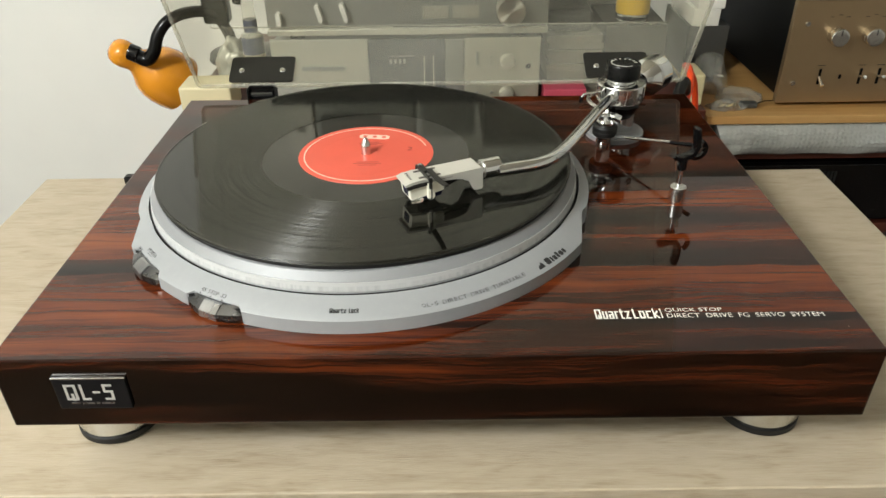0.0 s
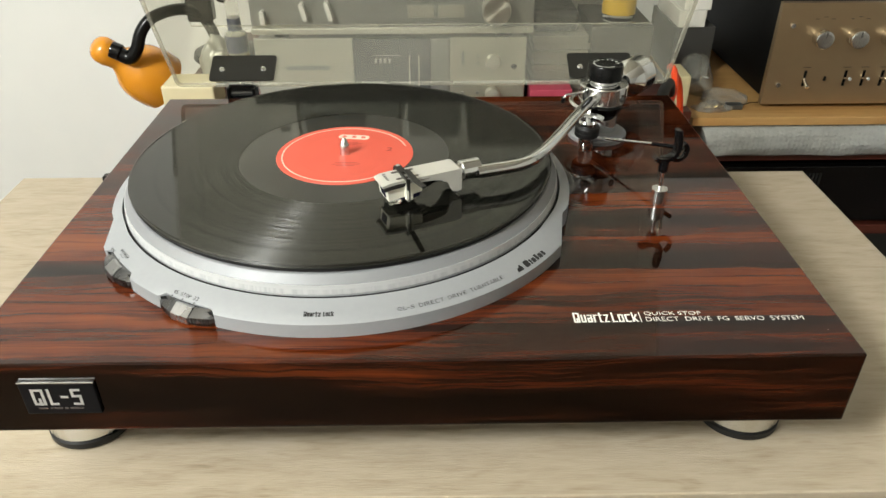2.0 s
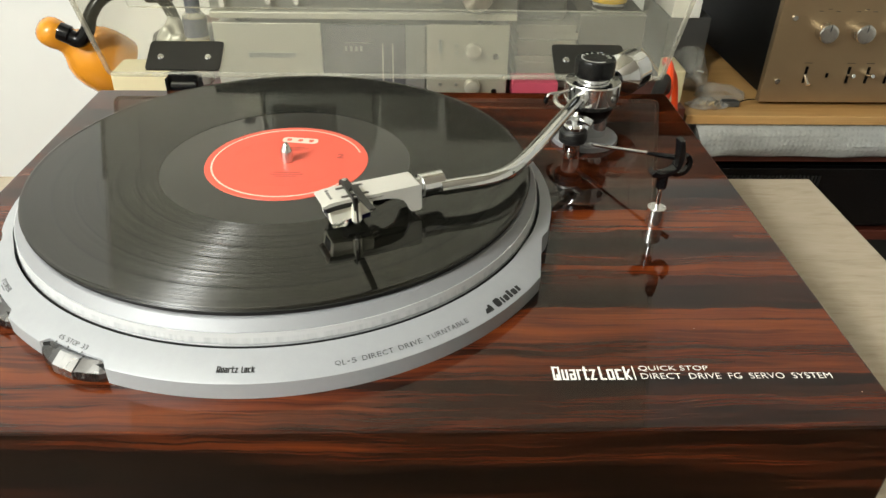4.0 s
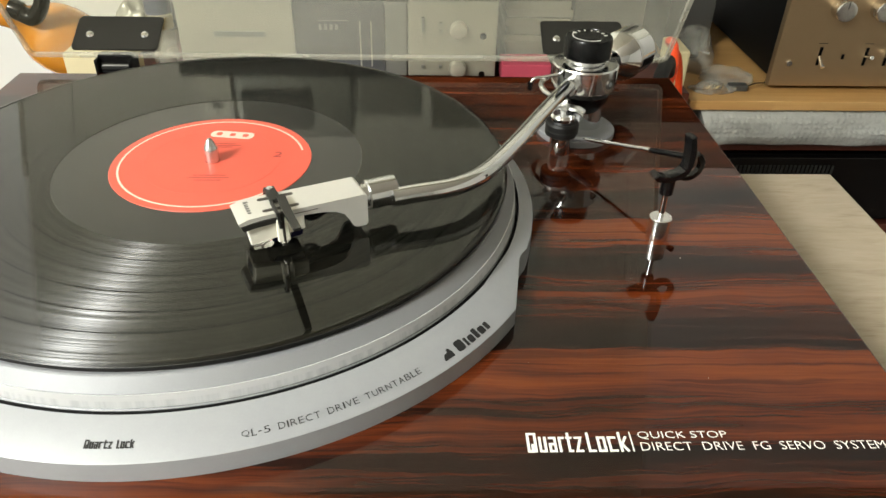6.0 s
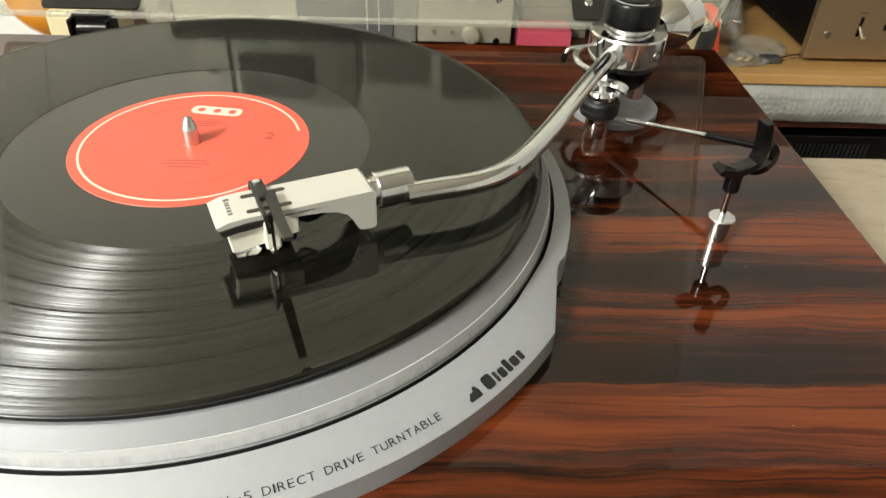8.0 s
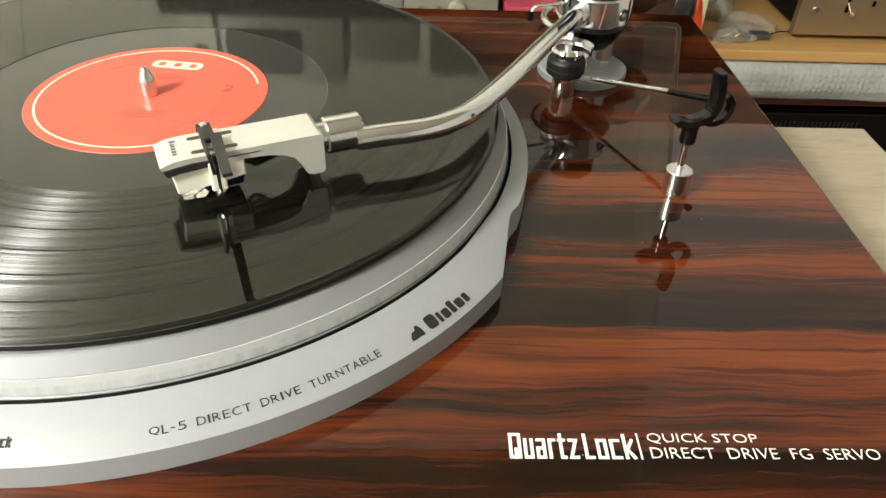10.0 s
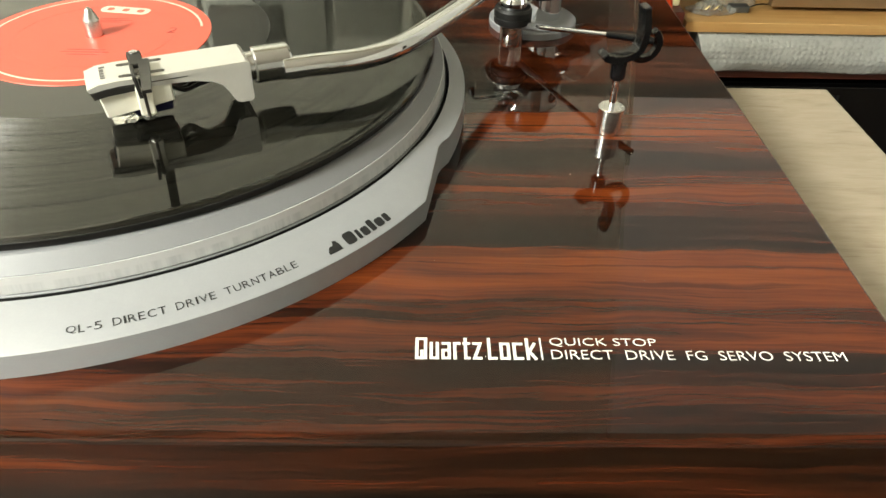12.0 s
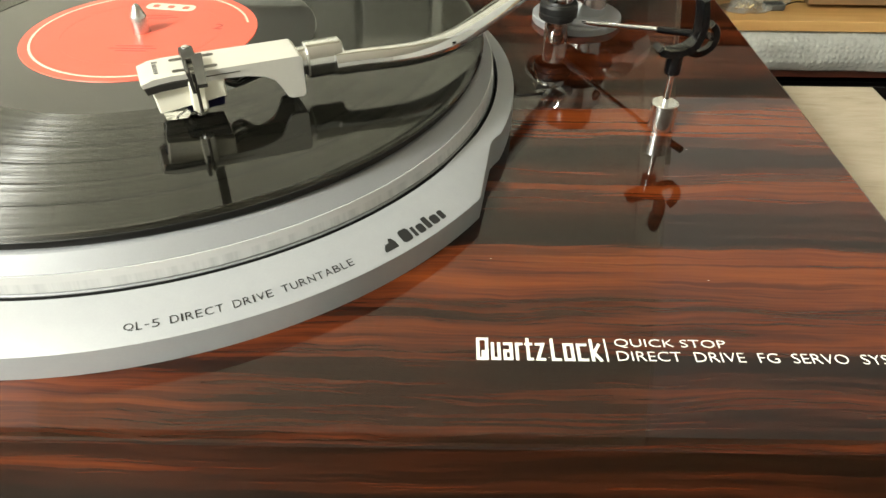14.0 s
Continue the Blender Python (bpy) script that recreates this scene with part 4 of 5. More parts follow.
# top plate, tapering down at the nose
prof = [(0.0, -0.0018), (0.0040, -0.0004), (0.0100, 0.0), (0.0540, 0.0), (0.0552, -0.0012), (0.0552, -0.0030), (0.0535, -0.0024), (0.0100, -0.0024), (0.0008, -0.0034)]
bm = prism(prof, -SW, SW, place=SH @ pose(0, 0, 0, 90, 0, 0))
shell = part("headshell", bm, SHELL, turntable, "pale silver headshell", smooth=20)
# side flank with an arched cut-out
flank = [(0.0005, -0.0030), (0.0100, -0.0020), (0.0545, -0.0020), (0.0552, -0.0030), (0.0552, -0.0146), (0.0542, -0.0156), (0.0504, -0.0156), (0.0488, -0.0150), (0.0477, -0.0132),
         (0.0466, -0.0104), (0.0446, -0.0074), (0.0410, -0.0054), (0.0350, -0.0043), (0.0290, -0.0039), (0.0100, -0.0037), (0.0020, -0.0042)]
for sgn, nm in ((-1, "near_flank"), (1, "far_flank")):
    y = sgn * (SW - 0.0009)
    part("flank", prism(flank, -0.0009, 0.0009, 0.0002, 1, place=SH @ Matrix.Translation((0, y, 0)) @ pose(0, 0, 0, 90, 0, 0)), SHELL, shell)
part("shell_back", moved(box(0.0530, 0.0553, -SW + 0.0004, SW - 0.0004, -0.0150, -0.0008, 0.0005), SH), SHELL, shell)
for y in (-0.0048, 0.0048):
    part("slot", moved(prism(rounded(0.0108, 0.0262, y - 0.0011, y + 0.0011, 0.00105), 0.0, 0.00008), SH), STEEL_DARK, shell, "dark mounting slot")
GREY_INK = mat("grey_print", (0.16, 0.155, 0.14), 0.5)
for k, (w, h) in enumerate(((0.0009, 0.0020), (0.0004, 0.0015), (0.0007, 0.0015), (0.0007, 0.0015), (0.0008, 0.0015), (0.0006, 0.0015))):
    y = 0.0056 - (0, 0.0022, 0.0034, 0.0052, 0.0070, 0.0090)[k]
    part("maker_bar", moved(box(0.0050, 0.0050 + h, y - w, y, -0.0003, 0.00004), SH), GREY_INK, shell)
cart = part("cartridge", prism([(0.0028, -0.0040), (0.0272, -0.0024), (0.0272, -0.0106), (0.0170, -0.0116), (0.0050, -0.0134), (0.0040, -0.0130)], -0.0078, 0.0078, 0.0005, 1, place=SH @ pose(0, 0, 0, 90, 0, 0)), IVORY, turntable, "ivory plastic phono cartridge", smooth=20)
part("front_window", prism([(0.0026, -0.0062), (0.0036, -0.0062), (0.0045, -0.0118), (0.0036, -0.0118)], -0.0040, 0.0040, place=SH @ pose(0, 0, 0, 90, 0, 0)), NAVY, cart, "dark blue front badge")
part("lower_body", prism([(0.0120, -0.0124), (0.0180, -0.0114), (0.0268, -0.0106), (0.0262, -0.0146), (0.0140, -0.0154)], -0.0062, 0.0062, 0.0004, 1, place=SH @ pose(0, 0, 0, 90, 0, 0)), NAVY, cart, "dark blue lower body")
part("needle_guard", prism([(0.0042, -0.0133), (0.0142, -0.0121), (0.0140, -0.0166), (0.0126, -0.0180), (0.0056, -0.0178)], -0.0050, 0.0050, 0.0006, 2, place=SH @ pose(0, 0, 0, 90, 0, 0)), CLEAR, cart, "clear needle guard", smooth=30)
s0 = SH @ Vector((0.0150, 0.0, -0.0150))
s1 = Vector((SH @ Vector((0.0085, 0.0, 0)))[:2] + (RZ + 0.0006,))
part("stylus", rod(s0, s1, 0.0004, 10, 0.0002), SATIN_CHROME, cart)
part("needle_tip", rod(s1 + Vector((0, 0, 0.0004)), Vector((s1.x, s1.y, RZ)), 0.00035, 8, 0.0001), STEEL_DARK, cart)
for y in (-0.0086, 0.0086):
    part("mount_lug", moved(box(0.0150, 0.0202, y - 0.0012, y + 0.0012, -0.0136, -0.0026, 0.0006), SH), IVORY, cart)
    part("mount_screw", rod(SH @ Vector((0.0176, y * 1.06, -0.0142)), SH @ Vector((0.0176, y * 1.06, 0.0004)), 0.0009, 12), STEEL_DARK, cart)
    part("screw_head", lathe([(0, -0.0152), (0.0016, -0.0152), (0.0018, -0.0148), (0.0018, -0.0136), (0, -0.0136)], 16, SH @ Vector((0.0176, y * 1.06, 0)), (0, 0, 1)), SATIN_CHROME, cart)
# dark metal strap over the shell
YOKE_METAL = mat("grey_gunmetal", (0.030, 0.028, 0.025), 0.40, metal=0.3, rough_var=0.06, grain_scale=250)
for y in (-SW - 0.00005, SW + 0.00005):
    part("edge_line", prism([(0.0006, -0.0030), (0.0100, -0.0019), (0.0330, -0.0019), (0.0330, -0.0021), (0.0100, -0.0024), (0.0006, -0.0034)], -0.0001, 0.0001, place=SH @ Matrix.Translation((0, y, 0)) @ pose(0, 0, 0, 90, 0, 0)), STEEL_DARK, shell)
part("nose_fascia", prism([(0.0008, -0.0031), (0.0060, -0.0022), (0.0165, -0.0020), (0.0165, -0.0040), (0.0110, -0.0044), (0.0060, -0.0046), (0.0016, -0.0054)], -0.0003, 0.0003, place=SH @ Matrix.Translation((0, -SW - 0.0004, 0)) @ pose(0, 0, 0, 90, 0, 0)), YOKE_METAL, shell, "dark curved nose plate")
yoke = part("yoke", moved(box(0.0152, 0.0200, -0.0005, 0.0116, 0.0001, 0.0018, 0.0004), SH), YOKE_METAL, shell, "dark metal mounting yoke")
part("yoke_bar", moved(box(0.0150, 0.0163, -0.0112, -0.0003, 0.0001, 0.0018, 0.0003), SH), YOKE_METAL, shell)
part("yoke_near_arm", prism([(0.0150, 0.0016), (0.0163, 0.0016), (0.0170, -0.0062), (0.0158, -0.0062)], -0.0008, 0.0008, 0.0002, 1, place=SH @ Matrix.Translation((0, -0.0106, 0)) @ pose(0, 0, 0, 90, 0, 0)), YOKE_METAL, shell)
inv = SH.inverted()
f0, f1 = inv @ Vector((-0.0078, 0.1225, 0.8992)), inv @ Vector((0.0040, 0.0905, 0.9034))
bm = bmesh.new()
rings = []
for t in [k / 8 for k in range(9)]:  # a flat bar that runs out over the record and lifts at its end
    p = f0 + (f1 - f0) * t
    p.z = f0.z + (f1.z - f0.z) * t * t
    hw = 0.0019 - 0.0004 * t
    rings.append([bm.verts.new((p.x + dx * hw, p.y, p.z + dz)) for dx, dz in ((-1, -0.0006), (1, -0.0006), (1, 0.0006), (-1, 0.0006))])
for a, b in zip(rings, rings[1:]):
    for k in range(4):
        bm.faces.new((a[k], a[(k + 1) % 4], b[(k + 1) % 4], b[k]))
bm.faces.new(rings[0][::-1])
bm.faces.new(rings[-1])
part("finger_lift", moved(bm, SH), YOKE_METAL, shell, "dark flat finger lift", smooth=20)
part("yoke_far_arm", moved(box(0.0150, 0.0202, 0.0102, 0.0118, -0.0060, 0.0010, 0.0004), SH), YOKE_METAL, shell)
part("yoke_screw", lathe([(0, 0.0017), (0.0015, 0.0017), (0.0015, 0.0023), (0.0010, 0.0026), (0, 0.0026)], 16, SH @ Vector((0.0176, 0.0094, 0)), (0, 0, 1)), CHROME, shell)
for k, (y, col) in enumerate(((-0.004, BLACK), (-0.0015, BLACK), (0.0015, BLACK), (0.004, BLACK))):
    part("lead", pipe([SH @ Vector((0.0258, y, -0.0055)), SH @ Vector((0.0310, y * 1.2, -0.0086 - 0.0005 * k)), SH @ Vector((0.0370, y * 0.9, -0.0078 + 0.0004 * k)), SH @ Vector((0.0440, y * 0.6, -0.0070)), SH @ Vector((0.0532, y * 0.5, -0.0056))], 0.0008, 8, 4), col, shell)

# ---- dust cover, open ----
UP, BK = Vector((0, -0.4577, 0.8891)), Vector((0, 0.8891, 0.4577))
HX = 0.2425
base_l = Vector((0, 0.4042, 0.8565))
COVER_D, COVER_H, WALL_T = 0.385, 0.082, 0.003
cover_m = Matrix(((1, 0, 0, base_l.x), (0, UP.y, BK.y, base_l.y), (0, UP.z, BK.z, base_l.z), (0, 0, 0, 1)))  # local y up the lid, z towards its top panel


def lid_shell():
    bm = bmesh.new()
    r = 0.006
    outer = rounded(-HX, HX, 0, COVER_D, r, 3)
    inner_ = rounded(-HX + WALL_T, HX - WALL_T, WALL_T, COVER_D - WALL_T, r - WALL_T, 3)
    n = len(outer)
    o0 = [bm.verts.new((x, y, 0)) for x, y in outer]
    o1 = [bm.verts.new((x, y, COVER_H - 0.002)) for x, y in outer]
    o2 = [bm.verts.new((x * 0.995, y + (0.0015 if y < 0.1 else -0.0015), COVER_H)) for x, y in outer]
    i0 = [bm.verts.new((x, y, 0)) for x, y in inner_]
    i1 = [bm.verts.new((x, y, COVER_H - WALL_T)) for x, y in inner_]
    for a, b in ((o0, o1), (o1, o2), (i0, i1)):
        for k in range(n):
            bm.faces.new((a[k], a[(k + 1) % n], b[(k + 1) % n], b[k]))
    bm.faces.new(o2)
    bm.faces.new(i1)
    return moved(bm, cover_m)


cover = part("dust_cover", lid_shell(), LID, turntable, "clear smoky acrylic dust cover, raised", smooth=30)
bm = bmesh.new()
o = rounded(-HX, HX, 0, COVER_D, 0.006, 3)
i = rounded(-HX + WALL_T, HX - WALL_T, WALL_T, COVER_D - WALL_T, 0.003, 3)
a = [bm.verts.new((x, min(y, 0.13), -0.0002)) for x, y in o]
b = [bm.verts.new((x, min(y, 0.13), -0.0002)) for x, y in i]
for k in range(len(o)):
    if min(o[k][1], o[(k + 1) % len(o)][1]) < COVER_D - 0.01:  # left off front edge and upper sides, so no line reflects in the plinth
        bm.faces.new((a[k], a[(k + 1) % len(o)], b[(k + 1) % len(o)], b[k]))
for v in [v for v in bm.verts if not v.link_faces]:
    bm.verts.remove(v)
ext = bmesh.ops.extrude_face_region(bm, geom=bm.faces[:])
for v in ext["geom"]:
    if isinstance(v, bmesh.types.BMVert):
        v.co.z -= 0.0030
part("cover_rim", moved(bm, cover_m), LID_EDGE, cover, "pale cut edge of the acrylic")
for sx in (-1, 1):
    q0 = cover_m @ Vector((sx * (HX - 0.0012), 0.0012, COVER_H - 0.0012))
    q1 = cover_m @ Vector((sx * (HX - 0.0012), COVER_D - 0.001, COVER_H - 0.0012))
    part("cover_crease", rod(q0, q1, 0.0005, 8), LID, cover)
part("cover_crease", rod(cover_m @ Vector((-HX + 0.001, 0.0012, COVER_H - 0.0012)), cover_m @ Vector((HX - 0.001, 0.0012, COVER_H - 0.0012)), 0.0006, 8), LID_EDGE, cover)
for hx0 in (-0.1792, 0.1775):
    w = 0.0320
    plate = part("hinge_plate", prism(rounded(hx0 - w, hx0 + w, 0.0, 0.0335, 0.003), 0.0, 0.0016, 0.0003, 1, place=Matrix(((1, 0, 0, base_l.x), (0, BK.y, UP.y, base_l.y - 0.0), (0, BK.z, UP.z, base_l.z), (0, 0, 0, 1))) @ pose(0, 0.001, 0.0034)), HINGE_BLACK, turntable, "black painted hinge plate with two screws", smooth=30)
    for dx in (-0.0205, 0.0205):
        p = base_l + BK * 0.0155 + UP * 0.0050 + Vector((hx0 + dx, 0, 0))
        part("screw", lathe([(0, -0.0004), (0.0030, -0.0004), (0.0031, 0.0004), (0.0022, 0.0016), (0.0010, 0.0019), (0, 0.0019)], 20, p, UP), CHROME, plate, smooth=30)
    part("hinge_barrel", rod((hx0 - 0.0115, 0.402, 0.8475), (hx0 + 0.0125, 0.402, 0.8475), 0.0062, 20, cap=0.0006), BLACK_GLOSS, plate, smooth=30)
    for dx in (-0.0135, 0.0115):
        part("hinge_cheek", box(hx0 + dx, hx0 + dx + 0.003, 0.3935, 0.4095, 0.8385, 0.8560, 0.0008), BLACK, plate)
    part("hinge_tongue", box(hx0 - 0.0118, hx0 + 0.0118, 0.3985, 0.4075, 0.8500, 0.8580, 0.0006), BLACK, plate)
    part("hinge_bracket", box(hx0 - 0.0135, hx0 + 0.0145, 0.3932, 0.3985, 0.8080, 0.8450, 0.0008), BLACK, plate)

# ---- behind the desk: cabinet with the stacked hi-fi units ----
CREAM = mat("cream_painted_wood", (0.62, 0.55, 0.35), 0.5, grain=0.05, grain_scale=40, bump=0.05)
PANEL = mat("champagne_panel", (0.38, 0.375, 0.325), 0.34, metal=0.3, grain=0.03, grain_scale=40)
KNOB_PALE = mat("pale_knob_metal", (0.55, 0.54, 0.49), 0.35, metal=0.5)
PANEL_GREY = mat("silver_grey_panel", (0.28, 0.288, 0.275), 0.32, metal=0.5, grain=0.03, grain_scale=40)
SMOKED = mat("smoked_window", (0.075, 0.080, 0.085), 0.15, coat=0.5)
GREY_DARK = mat("dark_grey_plastic", (0.06, 0.06, 0.06), 0.4)
BRONZE = mat("brushed_bronze_panel", (0.43, 0.315, 0.198), 0.34, metal=0.8, grain=0.03, grain_scale=60)
BLACK_CASE = mat("black_painted_case", (0.0045, 0.0045, 0.0045), 0.42, grain=0.1, grain_scale=200, bump=0.05, bump_scale=900, spec=0.14)
ORANGE = mat("orange_enamel", (0.72, 0.28, 0.018), 0.22, coat=0.5, grain=0.03, grain_scale=30)
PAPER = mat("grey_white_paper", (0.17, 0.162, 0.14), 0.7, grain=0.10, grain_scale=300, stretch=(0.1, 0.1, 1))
SLATE = mat("slate_grey_card", (0.075, 0.073, 0.066), 0.6, grain=0.08, grain_scale=60)
PINK = mat("pink_card", (0.58, 0.085, 0.15), 0.5, grain=0.05, grain_scale=40)
WHITE_CARD = mat("white_card", (0.80, 0.79, 0.74), 0.5, grain=0.03, grain_scale=30)
RED_CABLE = mat("red_cable_sheath", (0.78, 0.07, 0.015), 0.35)
YELLOW = mat("yellow_paper", (0.72, 0.47, 0.03), 0.5)
GREEN = mat("green_plastic", (0.03, 0.12, 0.05), 0.4)
GLASS = mat("clear_glass", (0.95, 0.95, 0.92), 0.02, transmission=1.0, ior=1.45)
NAVY_LABEL = mat("navy_label", (0.045, 0.055, 0.10), 0.4)
BRASS = mat("brass", (0.72, 0.55, 0.25), 0.25, metal=1.0)


def film_material(name, tint, haze, scale):
    """Thin crumpled plastic film: part clear, part glossy."""
    m = bpy.data.materials.new(name)
    m.use_nodes = True
    n, l = m.node_tree.nodes, m.node_tree.links
    b, out = n["Principled BSDF"], n["Material Output"]
    b.inputs["Base Color"].default_value = (*tint, 1)
    b.inputs["Roughness"].default_value = 0.22
    tr = n.new("ShaderNodeBsdfTransparent")
    tc = n.new("ShaderNodeTexCoord")
    nz = n.new("ShaderNodeTexNoise")
    nz.inputs["Scale"].default_value, nz.inputs["Detail"].default_value = scale, 5.0
    l.new(tc.outputs["Object"], nz.inputs["Vector"])
    mr = n.new("ShaderNodeMapRange")
    mr.inputs["From Min"].default_value, mr.inputs["From Max"].default_value = 0.3, 0.7
    mr.inputs["To Min"].default_value, mr.inputs["To Max"].default_value = haze * 0.6, min(1.0, haze * 1.3)
    l.new(nz.outputs["Fac"], mr.inputs["Value"])
    bn = n.new("ShaderNodeBump")
    bn.inputs["Strength"].default_value, bn.inputs["Distance"].default_value = 0.3, 0.002
    l.new(nz.outputs["Fac"], bn.inputs["Height"])
    l.new(bn.outputs["Normal"], b.inputs["Normal"])
    mix = n.new("ShaderNodeMixShader")
    l.new(mr.outputs["Result"], mix.inputs["Fac"])
    l.new(tr.outputs["BSDF"], mix.inputs[1])
    l.new(b.outputs["BSDF"], mix.inputs[2])
    l.new(mix.outputs["Shader"], out.inputs["Surface"])
    return m


PALE_GLASS = film_material("pale_bottle_glass", (0.74, 0.73, 0.62), 0.42, 12)
FILM = film_material("clear_bag_film", (0.62, 0.62, 0.60), 0.28, 60)
WRAP = mat("bubble_wrap_film", (0.44, 0.455, 0.455), 0.24, grain=0.16, grain_scale=60, coat=0.5, coat_rough=0.12)
nodes, links = WRAP.node_tree.nodes, WRAP.node_tree.links
cells = nodes.new("ShaderNodeTexVoronoi")
cells.inputs["Scale"].default_value, cells.inputs["Randomness"].default_value = 135.0, 0.35
domes = nodes.new("ShaderNodeMapRange")
domes.inputs["From Min"].default_value, domes.inputs["From Max"].default_value = 0.55, 0.1
links.new(nodes.new("ShaderNodeTexCoord").outputs["Object"], cells.inputs["Vector"])
links.new(cells.outputs["Distance"], domes.inputs["Value"])
relief = nodes.new("ShaderNodeBump")
relief.inputs["Strength"].default_value, relief.inputs["Distance"].default_value = 0.45, 0.002
links.new(domes.outputs["Result"], relief.inputs["Height"])
links.new(relief.outputs["Normal"], nodes["Principled BSDF"].inputs["Normal"])

CAB = 0.683
cabinet = thing("low_cabinet", (-0.02, 0.95, 0), "low dark red wooden cabinet behind the desk", "cabinet")
part("top_board", box(-0.404, 0.405, 0.755, 1.20, CAB - 0.022, CAB, 0.0012), MAHOGANY, cabinet)
part("side_panel", box(-0.404, -0.384, 0.77, 1.20, 0.0, CAB - 0.022, 0.001), MAHOGANY, cabinet)
part("side_panel", box(0.385, 0.405, 0.77, 1.20, 0.0, CAB - 0.022, 0.001), MAHOGANY, cabinet)
part("front_panel", box(-0.384, 0.385, 0.77, 0.788, 0.02, CAB - 0.022, 0.001), MAHOGANY, cabinet)

# lower unit of the stack
deck = thing("cassette_deck", (-0.05, 0.95, CAB), "champagne cassette deck with smoked window on the cabinet", "cassette deck")
part("case", box(-0.255, 0.150, 0.806, 1.08, CAB + 0.004, 0.782, 0.001), PANEL_GREY, deck)
part("left_panel", box(-0.258, -0.1105, 0.800, 0.806, CAB + 0.004, 0.786, 0.0008), PANEL, deck, "champagne metal panel")
part("cassette_slot", box(-0.213, -0.147, 0.7992, 0.8000, 0.7375, 0.7445, 0.0002), PANEL_GREY, deck, "grey slot")
part("smoked_window", box(-0.110, 0.0065, 0.7985, 0.806, CAB + 0.006, 0.785, 0.0008), SMOKED, deck, "dark smoked window")
for x in (-0.0262, -0.0120):
    part("meter_line", box(x, x + 0.0018, 0.7978, 0.7985, 0.700, 0.7595), PANEL, deck)
for k in range(4):
    part("counter_digit", box(-0.078 + k * 0.007, -0.0745 + k * 0.007, 0.7978, 0.7985, 0.748, 0.755), PANEL_GREY, deck)
part("window_line", box(-0.080, -0.040, 0.7978, 0.7985, 0.7595, 0.7605), PANEL_GREY, deck)
part("grey_strip", box(0.007, 0.0345, 0.800, 0.806, CAB + 0.004, 0.784, 0.0005), PANEL_GREY, deck)
part("right_panel", box(0.0365, 0.152, 0.800, 0.806, CAB + 0.004, 0.786, 0.0008), PANEL, deck, "champagne metal panel")
for z in (0.7500, 0.6985):
    part("round_button", lathe([(0, 0), (0.0112, 0), (0.0115, -0.006), (0.0098, -0.0105), (0.0050, -0.012), (0, -0.0122)], 32, (0.102, 0.800, z), (0, 1, 0)), KNOB_PALE, deck, "round silver knob", smooth=30)
    part("jack", lathe([(0, -0.0008), (0.0036, -0.0008), (0.0042, 0), (0, 0)], 20, (0.1345, 0.7998, z - 0.009), (0, 1, 0)), BLACK, deck)
for x, z in ((0.056, 0.755), (0.079, 0.757), (0.079, 0.747), (0.056, 0.700), (0.079, 0.700)):
    part("small_switch", box(x - 0.0022, x + 0.0022, 0.7972, 0.800, z - (0.010 if x < 0.06 and z > 0.72 else 0.0022), z + (0.010 if x < 0.06 and z > 0.72 else 0.0022), 0.0004), PANEL_GREY, deck)
for x in (-0.22, 0.115):
    for y in (0.83, 1.05):
        part("rubber_foot", lathe([(0, 0), (0.012, 0), (0.012, 0.0045), (0, 0.0045)], 20, (x, y, CAB)), RUBBER, deck)

# upper unit
SPUN = mat("spun_aluminium", (0.80, 0.79, 0.75), 0.34, metal=1.0)
nodes, links = SPUN.node_tree.nodes, SPUN.node_tree.links
about = nodes.new("ShaderNodeTangent")
about.direction_type, about.axis = "RADIAL", "Y"
links.new(about.outputs["Tangent"], nodes["Principled BSDF"].inputs["Tangent"])
nodes["Principled BSDF"].inputs["Anisotropic"].default_value = 0.9
WHITE_LEVER = mat("bright_chrome_lever", (0.85, 0.85, 0.82), 0.25, metal=0.3)
tuner = thing("hifi_amplifier", (-0.05, 0.95, 0.786), "silver hi-fi amplifier with chrome levers stacked on the deck", "amplifier")
part("case", box(-0.253, 0.156, 0.806, 1.09, 0.794, 0.935, 0.001), PANEL_GREY, tuner)
part("faceplate", box(-0.257, 0.160, 0.798, 0.806, 0.8055, 0.938, 0.0010), PANEL_GREY, tuner, "brushed silver faceplate")
part("lower_lip", box(-0.257, 0.160, 0.790, 0.806, 0.7945, 0.8035, 0.0012), PANEL, tuner, "pale lower lip")
part("seam", box(-0.07, 0.158, 0.7974, 0.800, 0.8034, 0.8056), GREY_DARK, tuner)
for x0 in (-0.0262, 0.0190):
    part("window_recess", box(x0, x0 + 0.0385, 0.7970, 0.7982, 0.8160, 0.8345, 0.0004), PANEL, tuner, "pale recessed push button")
for x, z, tall in ((-0.238, 0.819, 0.020), (-0.178, 0.827, 0.026), (-0.141, 0.828, 0.028)):
    part("lever", prism(rounded(-0.0034, 0.0034, -tall / 2, tall / 2, 0.0030), 0.0, 0.012, 0.001, 1, place=pose(x, 0.798, z, 90, 0, 0) @ pose(0, 0, 0, 0, 0, 14 if tall > 0.021 else 4)), WHITE_LEVER, tuner, "bright chrome lever switch")
big = part("volume_knob", lathe([(0, 0), (0.0210, 0), (0.0210, -0.020), (0.0195, -0.0225), (0, -0.0225)], 48, (0, 0, 0), (0, 1, 0)), SPUN, tuner, "large brushed aluminium knob", at=(0.1035, 0.798, 0.829), smooth=30)
